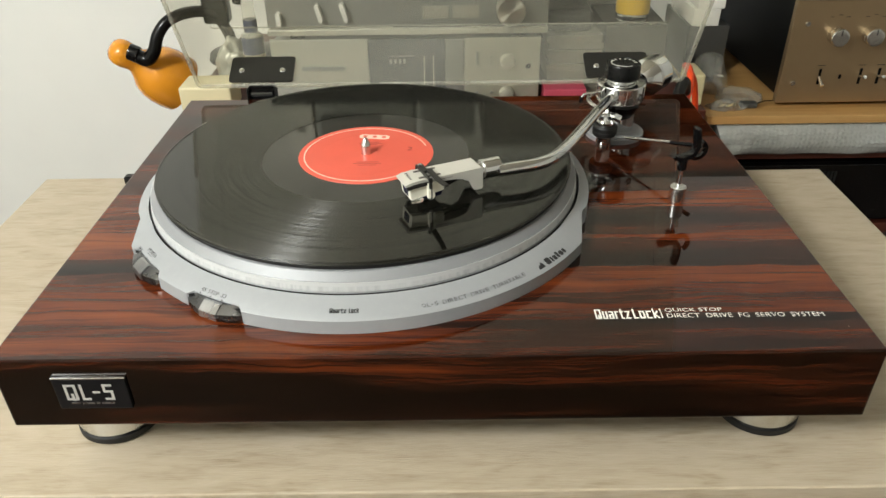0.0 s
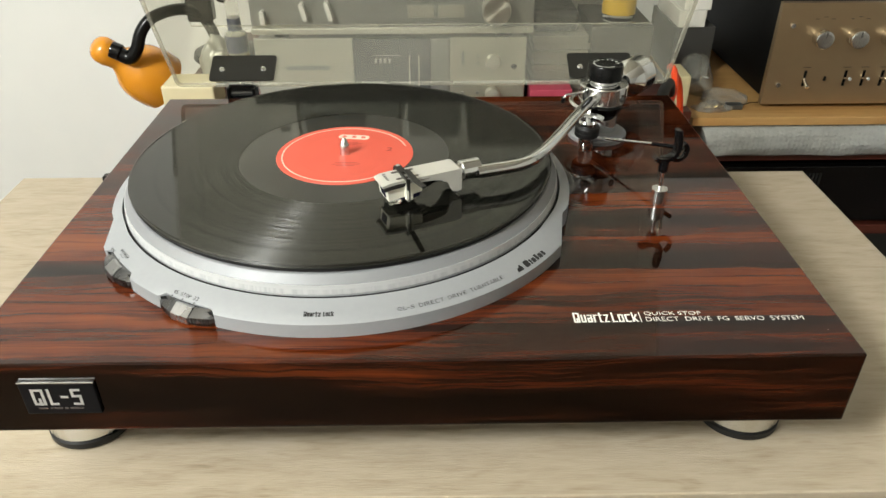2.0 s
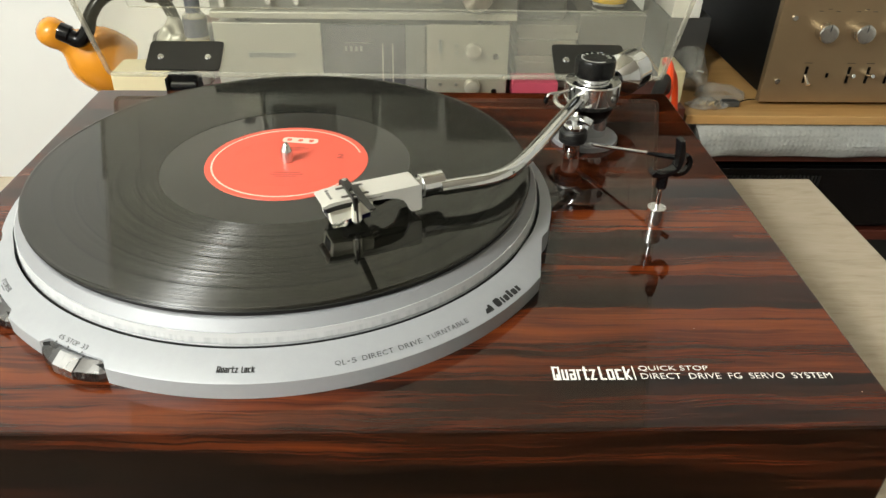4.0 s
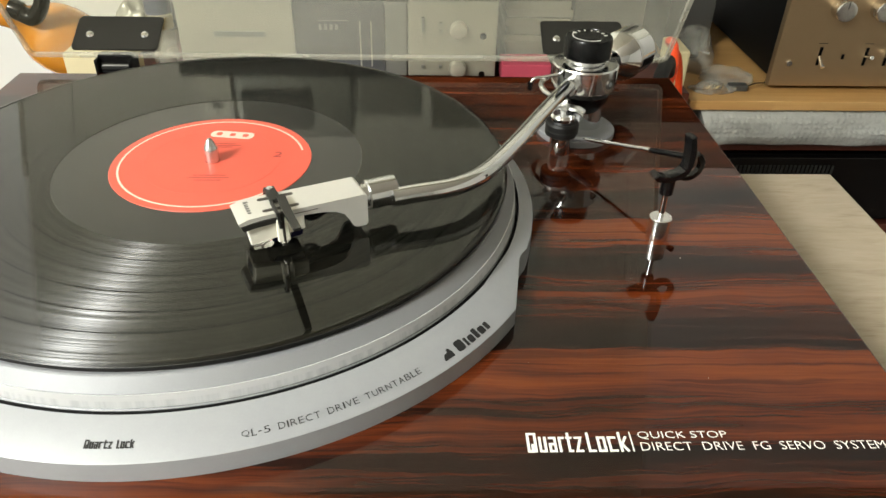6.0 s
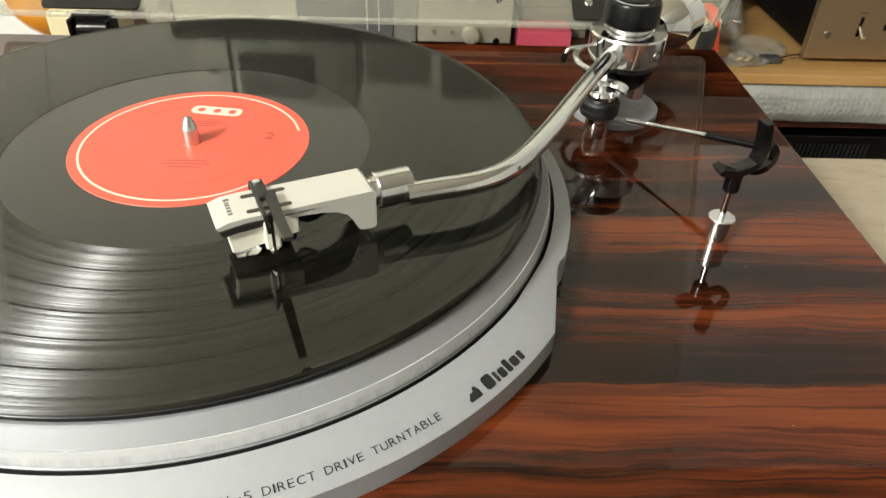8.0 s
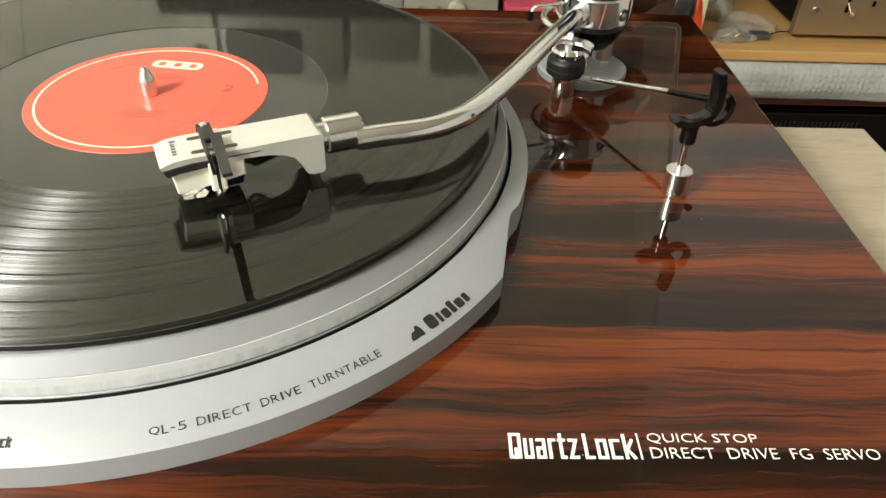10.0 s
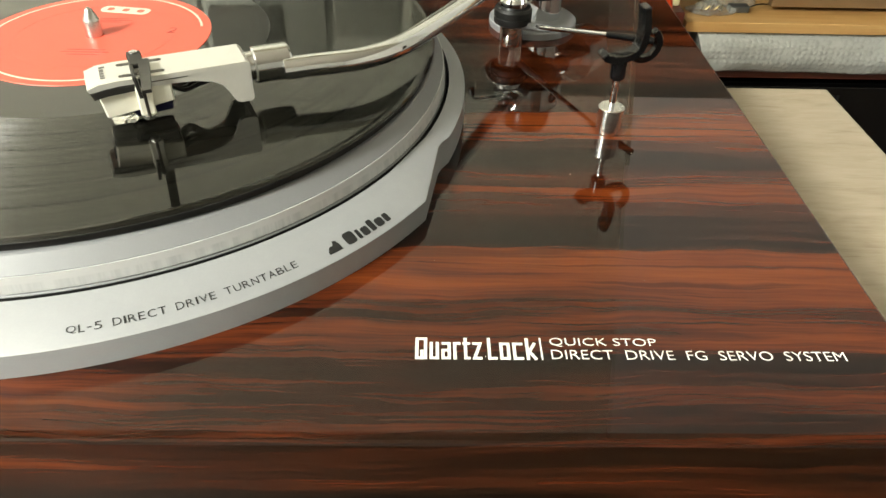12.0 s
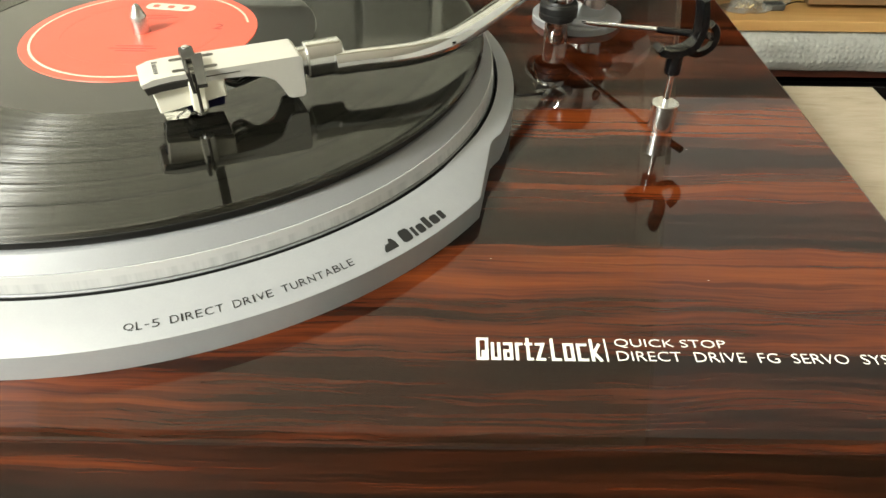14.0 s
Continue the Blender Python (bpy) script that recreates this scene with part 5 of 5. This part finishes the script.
for x in (-0.22, 0.12):
    for y in (0.83, 1.05):
        part("rubber_foot", lathe([(0, 0), (0.012, 0), (0.012, 0.0125), (0, 0.0125)], 20, (x, y, 0.782)), RUBBER, tuner)

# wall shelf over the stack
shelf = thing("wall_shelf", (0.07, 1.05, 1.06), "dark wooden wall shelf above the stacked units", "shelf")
# board lengthened to the right to carry the added box
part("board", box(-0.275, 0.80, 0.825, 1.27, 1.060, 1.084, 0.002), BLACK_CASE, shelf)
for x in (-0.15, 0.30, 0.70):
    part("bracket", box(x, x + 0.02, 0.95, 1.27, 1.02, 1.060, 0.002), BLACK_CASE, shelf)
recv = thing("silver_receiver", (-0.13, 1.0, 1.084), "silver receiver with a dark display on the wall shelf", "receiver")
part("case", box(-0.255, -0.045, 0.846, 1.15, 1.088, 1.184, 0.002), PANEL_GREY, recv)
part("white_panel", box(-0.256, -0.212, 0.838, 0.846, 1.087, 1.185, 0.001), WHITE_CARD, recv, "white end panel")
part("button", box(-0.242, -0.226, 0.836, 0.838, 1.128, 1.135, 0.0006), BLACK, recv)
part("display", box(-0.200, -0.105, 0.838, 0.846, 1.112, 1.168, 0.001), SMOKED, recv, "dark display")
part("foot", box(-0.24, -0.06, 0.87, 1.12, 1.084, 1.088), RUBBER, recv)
# unseen box, added so that plinth and record reflect something darker here
darkbox = part("reflection_box", box(0.07, 0.78, 0.845, 1.22, 1.084, 1.17, 0.003), PAPER)
tagged(darkbox, "unseen long flat grey box added on the wall shelf to darken reflections", "box")
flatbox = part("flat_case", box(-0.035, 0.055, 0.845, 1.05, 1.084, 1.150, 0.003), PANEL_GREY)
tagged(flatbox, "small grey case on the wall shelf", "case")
# cream wooden blocks at both ends of the cabinet
for x0, x1, z1 in ((-0.402, -0.322, 0.722), (0.382, 0.403, 0.732)):
    wb = part("wooden_block", box(x0, x1, 0.775, 0.835, CAB, z1, 0.003), CREAM)
    tagged(wb, "cream painted wooden block on the dark cabinet", "block", "wooden blocks")

# papers, card and small things beside the stack
stack = thing("paper_stack", (0.21, 0.88, CAB), "grey pile of papers beside the stacked units", "papers")
random.seed(4)
z = CAB
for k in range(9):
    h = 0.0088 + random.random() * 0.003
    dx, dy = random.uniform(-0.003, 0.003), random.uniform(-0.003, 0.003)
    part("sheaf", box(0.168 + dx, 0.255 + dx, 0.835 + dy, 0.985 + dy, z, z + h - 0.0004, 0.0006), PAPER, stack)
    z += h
case = part("soft_case", box(0.168, 0.240, 0.85, 0.96, z, z + 0.035, 0.010, 3), GREY_DARK)
tagged(case, "dark grey soft case lying on the papers", "case")
pk = part("pink_box", box(0.160, 0.225, 0.785, 0.828, CAB, 0.708, 0.0012), PINK)
tagged(pk, "small flat pink cardboard box on the cabinet", "box")
crate = part("grey_box", box(0.262, 0.360, 0.86, 1.0, CAB, 0.784, 0.002), SLATE)
tagged(crate, "plain dark grey cardboard box on the cabinet", "box")
jar = thing("jar", (0.31, 0.90, 0.784), "small glass jar with a yellow and green label", "jar")
part("glass", lathe([(0, 0.0), (0.024, 0.0), (0.026, 0.003), (0.026, 0.05), (0.020, 0.058), (0.020, 0.066), (0, 0.066)], 32, (0.31, 0.90, 0.784)), GLASS, jar, smooth=30)
part("label", lathe([(0.0263, 0.012), (0.0266, 0.012), (0.0266, 0.036), (0.0263, 0.036)], 32, (0.31, 0.90, 0.784)), YELLOW, jar, "yellow paper label", smooth=30)
part("lid", lathe([(0, 0.064), (0.022, 0.064), (0.022, 0.078), (0, 0.079)], 32, (0.31, 0.90, 0.784)), GREEN, jar, "green lid", smooth=30)

# glass bottle by the left end of the stack
bottle = thing("bottle", (-0.295, 0.85, CAB), "clear glass bottle with a navy label and gold foot", "bottle")
part("glass", lathe([(0, 0), (0.015, 0), (0.0165, 0.003), (0.0165, 0.098), (0.0100, 0.104), (0.0095, 0.19), (0, 0.19)], 32, (-0.296, 0.85, CAB)), PALE_GLASS, bottle, smooth=30)
part("label", lathe([(0.0167, 0.070), (0.0170, 0.070), (0.0170, 0.096), (0.0167, 0.096)], 32, (-0.296, 0.85, CAB)), NAVY_LABEL, bottle, "navy label", smooth=30)
part("neck_band", lathe([(0.0102, 0.103), (0.0106, 0.103), (0.0106, 0.122), (0.0102, 0.122)], 32, (-0.296, 0.85, CAB)), NAVY_LABEL, bottle, smooth=30)
part("foot", lathe([(0.0167, 0.050), (0.0170, 0.050), (0.0170, 0.066), (0.0167, 0.066)], 32, (-0.296, 0.85, CAB)), BRASS, bottle, "gold band", smooth=30)

# ---- desk lamp ----
lamp = thing("desk_lamp", (-0.37, 0.98, CAB), "orange enamel desk lamp with a black bent neck", "lamp")
LA = Vector((-0.546, 0.915, 0.742))
LD = Vector((0.60, 0.46, -0.65)).normalized()
shade = part("shade", lathe([(0, -0.006), (0.010, -0.005), (0.0185, 0.000), (0.0225, 0.008), (0.0230, 0.020), (0.0205, 0.032), (0.0205, 0.040), (0.0270, 0.050), (0.0390, 0.062), (0.0470, 0.077), (0.0510, 0.095), (0.0515, 0.114), (0.0500, 0.128),
                             (0.0488, 0.128), (0.0502, 0.114), (0.0497, 0.095), (0.0457, 0.078), (0.0378, 0.0635), (0.0260, 0.052), (0, 0.050)], 48, LA, LD), ORANGE, lamp, "orange enamel shade", smooth=40)
for k in range(5):
    a = radians(20 + 35 * k)
    e1 = LD.orthogonal().normalized()
    e2 = LD.cross(e1)
    p = LA + LD * -0.0025 + (e1 * math.cos(a) + e2 * math.sin(a)) * 0.013
    part("vent", lathe([(0, -0.0012), (0.0014, -0.0012), (0.0014, 0.001), (0, 0.001)], 10, p, LD), GAP_SHADE, shade)
part("neck", pipe([(-0.512, 0.905, 0.737), (-0.492, 0.905, 0.726), (-0.476, 0.905, 0.740), (-0.466, 0.91, 0.765), (-0.447, 0.92, 0.786), (-0.415, 0.94, 0.794), (-0.385, 0.96, 0.785), (-0.368, 0.975, 0.750), (-0.362, 0.98, 0.70)],
                   [0.0115, 0.0120, 0.0105, 0.0098, 0.0095, 0.0095, 0.0095, 0.0095, 0.0095], 16, 6), BLACK, lamp, "black ribbed neck", smooth=60)
part("collar", lathe([(0, -0.003), (0.0135, -0.003), (0.0140, 0.0), (0.0140, 0.012), (0.0120, 0.014), (0, 0.014)], 24, (-0.515, 0.905, 0.739), (0.9, 0, -0.42)), BLACK_GLOSS, lamp, smooth=30)
part("joint", box(-0.402, -0.358, 0.955, 0.985, 0.768, 0.822, 0.006, 3), BLACK, lamp, "black joint block")
part("joint_knob", rod((-0.345, 0.97, 0.80), (-0.335, 0.97, 0.828), 0.008, 16, 0.006, cap=0.001), BLACK, lamp, smooth=30)
part("base", lathe([(0, 0), (0.062, 0), (0.065, 0.004), (0.062, 0.014), (0.020, 0.022), (0, 0.022)], 40, (-0.362, 1.04, CAB)), BLACK, lamp, "round black base", smooth=30)
part("stem", pipe([(-0.362, 0.98, 0.70), (-0.362, 1.01, 0.698), (-0.362, 1.04, 0.70)], 0.0095, 14, 5), BLACK, lamp, smooth=60)

# ---- side table with the bronze amplifier ----
ST = 0.662
side = thing("side_table", (0.85, 0.97, 0), "beech side table with lower shelves behind the desk", "table")
part("top_board", box(0.418, 1.42, 0.780, 1.20, ST - 0.0135, ST, 0.0012), PINE, side)
part("middle_board", box(0.45, 1.42, 0.800, 1.20, 0.578, 0.592, 0.001), MAHOGANY, side)
part("lower_board", box(0.45, 1.42, 0.790, 1.20, 0.44, 0.458, 0.001), MAHOGANY, side)
part("side_panel", box(0.430, 0.450, 0.90, 1.20, 0.0, ST - 0.0135, 0.001), GREY_DARK, side)
part("side_panel", box(1.40, 1.42, 0.80, 1.20, 0.0, 0.44, 0.001), GREY_DARK, side)
part("back_panel", box(0.45, 1.42, 1.185, 1.20, 0.0, ST - 0.0135, 0.001), GREY_DARK, side)

amp = thing("vintage_amplifier", (0.75, 0.97, ST), "vintage amplifier with bronze faceplate and black case on the side table", "amplifier")
part("case", box(0.548, 0.958, 0.830, 1.155, ST + 0.010, 0.826, 0.002), BLACK_CASE, amp, "black metal case")
part("faceplate", box(0.537, 0.970, 0.818, 0.830, ST + 0.007, 0.829, 0.0012), BRONZE, amp, "bronze faceplate")
for k in range(5):
    x = 0.606 + 0.0532 * k
    kn = part("knob", lathe([(0, 0), (0.0135, 0), (0.0138, -0.016), (0.0128, -0.0175), (0.0090, -0.0178), (0, -0.0172)], 32, (x, 0.818, 0.777), (0, 1, 0)), SATIN_CHROME, amp, "satin silver knob", smooth=30)
    part("pointer", box(x - 0.0006, x + 0.0006, 0.8000, 0.8006, 0.781, 0.789), INK, kn)
    for dx in (-0.012, 0.0, 0.012):
        part("scale_mark", box(x + dx - 0.003, x + dx + 0.003, 0.8174, 0.818, 0.8045 + (0.003 if dx == 0 else 0), 0.8052 + (0.003 if dx == 0 else 0)), INK, amp)
for k, x in enumerate((0.597, 0.661, 0.690, 0.7195, 0.749, 0.778)):
    slot = part("switch_slot", box(x - 0.0020, x + 0.0020, 0.8172, 0.8180, 0.6995, 0.7245), BLACK, amp)
    tz = 0.7015 if k == 0 else 0.7155
    part("toggle", rod((x, 0.818, 0.712), (x + 0.001, 0.803, tz), 0.0022, 14, 0.0032, cap=0.0006), CHROME, slot, smooth=30)
    part("scale_mark", box(x - 0.006, x + 0.006, 0.8174, 0.818, 0.7295, 0.7302), INK, amp)
part("indicator", box(0.6275, 0.6315, 0.8170, 0.818, 0.708, 0.715, 0.0005), BLACK, amp)
for x, z in ((0.5585, 0.795), (0.5575, 0.702)):
    part("panel_screw", lathe([(0, -0.003), (0.0036, -0.003), (0.0046, -0.0014), (0.0048, 0), (0, 0)], 20, (x, 0.818, z), (0, 1, 0)), SATIN_CHROME, amp, smooth=30)
for x in (0.59, 0.92):
    for y in (0.86, 1.12):
        part("rubber_foot", lathe([(0, 0), (0.013, 0), (0.013, 0.0105), (0, 0.0105)], 20, (x, y, ST)), RUBBER, amp)

# parcel in bubble wrap under the side table's top, and the black unit below it
def wrap_parcel():
    bm = bmesh.new()
    nx, nz, x0, x1, z0, z1 = 150, 12, 0.438, 1.36, 0.5925, 0.6465
    grid = []
    for i in range(nx + 1):
        row = []
        for j in range(nz + 1):
            u, w = i / nx, j / nz
            x = x0 + (x1 - x0) * u + (0.018 * (1 - w) if i < 6 else 0)
            y = 0.788 - 0.010 * math.sin(math.pi * w) + 0.004 * noise.noise(Vector((x * 14, w * 3, 1.7)))
            y -= 0.0030 * (abs(math.sin(i * math.pi / 2)) * abs(math.sin(j * math.pi / 2)))
            zz = z0 + (z1 - z0) * w + 0.002 * noise.noise(Vector((x * 9, w, 4.2))) * (0 if j == 0 else 1)
            row.append(bm.verts.new((x, y, zz)))
        grid.append(row)
    for i in range(nx):
        for j in range(nz):
            bm.faces.new((grid[i][j], grid[i + 1][j], grid[i + 1][j + 1], grid[i][j + 1]))
    rim_back = [bm.verts.new((v.co.x, 1.10, v.co.z)) for v in [r[-1] for r in grid]]
    low_back = [bm.verts.new((v.co.x, 1.10, v.co.z)) for v in [r[0] for r in grid]]
    for i in range(nx):
        bm.faces.new((grid[i][-1], grid[i + 1][-1], rim_back[i + 1], rim_back[i]))
        bm.faces.new((grid[i][0], low_back[i], low_back[i + 1], grid[i + 1][0]))
    bm.faces.new([grid[0][j] for j in range(nz + 1)] + [rim_back[0], low_back[0]])
    bm.faces.new([grid[nx][j] for j in range(nz, -1, -1)] + [low_back[nx], rim_back[nx]])
    return bm


parcel = thing("wrapped_parcel", (0.9, 0.95, 0.592), "long parcel in grey bubble wrap under the table top", "parcel")
part("bubble_wrap", wrap_parcel(), WRAP, parcel, "clear bubble wrap", smooth=50)
part("content", box(0.47, 1.35, 0.806, 1.09, 0.594, 0.643, 0.004), PANEL_GREY, parcel, "grey packed unit")

unit = thing("black_unit", (0.9, 0.95, 0.458), "black hi-fi unit with a vented front on the lower shelf", "hi-fi unit")
part("case", box(0.475, 1.34, 0.808, 1.15, 0.464, 0.566, 0.002), BLACK_CASE, unit)
part("front", box(0.470, 1.345, 0.796, 0.808, 0.464, 0.568, 0.001), BLACK_GLOSS, unit)
for k in range(26):
    part("vent_slot", box(0.500 + k * 0.0062, 0.5035 + k * 0.0062, 0.7950, 0.7962, 0.533, 0.556), GAP_SHADE, unit)
for x in (0.52, 1.28):
    for y in (0.84, 1.11):
        part("rubber_foot", lathe([(0, 0), (0.012, 0), (0.012, 0.0065), (0, 0.0065)], 16, (x, y, 0.458)), RUBBER, unit)

# small things on the side table
def crumpled(center, size, seed, amount=0.35, cuts=4):
    bm = bmesh.new()
    bmesh.ops.create_icosphere(bm, subdivisions=cuts, radius=1.0)
    for v in bm.verts:
        p = v.co.copy()
        f = 1 + amount * noise.noise(p * 1.8 + Vector((seed, 0, 0))) + amount * 0.5 * abs(noise.noise(p * 4.5 + Vector((0, seed, 0))))
        q = Vector((p.x * f * size[0], p.y * f * size[1], max(-0.55, p.z * f) * size[2]))
        v.co = q + Vector(center) + Vector((0, 0, size[2] * 0.55))
    return bm


bag = thing("plastic_bag", (0.455, 0.90, ST), "crumpled clear plastic bag with black plugs inside", "bag")
part("film", crumpled((0.455, 0.905, ST), (0.026, 0.040, 0.040), 2.2, 0.2), FILM, bag, "clear crumpled film", smooth=180)
part("plug", rod((0.445, 0.90, ST + 0.02), (0.455, 0.92, ST + 0.055), 0.016, 20, 0.012, cap=0.002), BLACK, bag, "black plug", smooth=30)
part("plug_pin", rod((0.462, 0.885, ST + 0.030), (0.470, 0.878, ST + 0.030), 0.003, 12), CHROME, bag)
crumple = part("crumpled_bag", crumpled((-0.345, 0.90, CAB), (0.026, 0.020, 0.044), 3.7, 0.45), PANEL, smooth=180)
tagged(crumple, "crumpled pale grey plastic bag on the dark cabinet", "bag")
cloth = part("folded_film", crumpled((0.492, 0.855, ST), (0.034, 0.032, 0.011), 5.1, 0.3), FILM, smooth=180)
tagged(cloth, "folded grey translucent plastic film on the side table", "plastic film")
pouch = thing("screw_pouch", (0.455, 0.815, ST), "small clear pouch with brass screws on the side table", "pouch")
part("film", crumpled((0.458, 0.815, ST), (0.026, 0.016, 0.008), 8.3, 0.4), FILM, pouch, smooth=180)
for k in range(5):
    part("screw", rod((0.445 + 0.006 * k, 0.812 + 0.003 * (k % 2), ST + 0.003), (0.450 + 0.006 * k, 0.818 - 0.003 * (k % 2), ST + 0.008), 0.0022, 10, 0.0015), BRASS, pouch)
clip = thing("cable_clip", (0.50, 0.818, ST), "grey plug with a thin black wire on the side table", "plug")
part("body", box(0.482, 0.508, 0.812, 0.826, ST, ST + 0.009, 0.002), GREY_DARK, clip)
part("wire", pipe([(0.506, 0.818, ST + 0.005), (0.522, 0.824, ST + 0.008), (0.540, 0.836, ST + 0.004), (0.545, 0.845, ST + 0.002)], 0.0009, 8, 6), BLACK, clip, smooth=60)
carton = part("instrument_box", box(0.430, 0.500, 0.97, 1.12, ST, 0.752, 0.002), GREY_DARK)
tagged(carton, "dark grey box on the side table", "box")
for z0, z1, dx in ((0.752, 0.781, 0.0), (0.7812, 0.825, 0.006)):
    wbx = part("white_box", box(0.432 + dx, 0.478 + dx, 0.965, 1.10, z0, z1, 0.0015), WHITE_CARD)
    tagged(wbx, "white cardboard box stacked on the dark box", "box", "white boxes")

# cables behind the turntable
cab1 = part("red_cable", pipe([(0.262, 0.50, 0.752), (0.285, 0.505, 0.800), (0.292, 0.53, 0.822), (0.296, 0.56, 0.818), (0.318, 0.585, 0.790), (0.332, 0.60, 0.74), (0.340, 0.61, 0.68), (0.345, 0.62, 0.40), (0.350, 0.63, 0.004)], 0.0040, 14, 8), RED_CABLE, smooth=60)
tagged(cab1, "thick orange red cable hanging behind the turntable", "cable")
cab2 = part("black_cable", pipe([(0.235, 0.40, 0.815), (0.250, 0.43, 0.835), (0.268, 0.47, 0.830), (0.288, 0.52, 0.790), (0.305, 0.55, 0.70), (0.31, 0.56, 0.40), (0.32, 0.57, 0.004)], 0.0060, 14, 8), RUBBER, smooth=60)
tagged(cab2, "black power cable behind the turntable plinth", "cable")
plug = thing("small_connector", (-0.34, 0.40, T), "small black and red connector lying on the desk", "connector")
part("body", box(-0.340, -0.322, 0.398, 0.409, T, T + 0.009, 0.002), BLACK, plug)
part("tip", rod((-0.330, 0.408, T + 0.005), (-0.322, 0.414, T + 0.006), 0.0028, 16, cap=0.001), RED_CABLE, plug, "red tip", smooth=30)

# a few specks of dust on the lacquer
rng = random.Random(7)
bm = bmesh.new()
for k in range(7):
    x, y, r = rng.uniform(0.09, 0.235), rng.uniform(0.015, 0.16), rng.uniform(0.00007, 0.00014)
    box(x - r, x + r * rng.uniform(0.8, 1.8), y - r, y + r, TOP, TOP + r, bm=bm)
tagged(part("dust_specks", bm, WHITE_CARD), "tiny pale specks of dust on the rosewood plinth", "dust", kind="stuff")
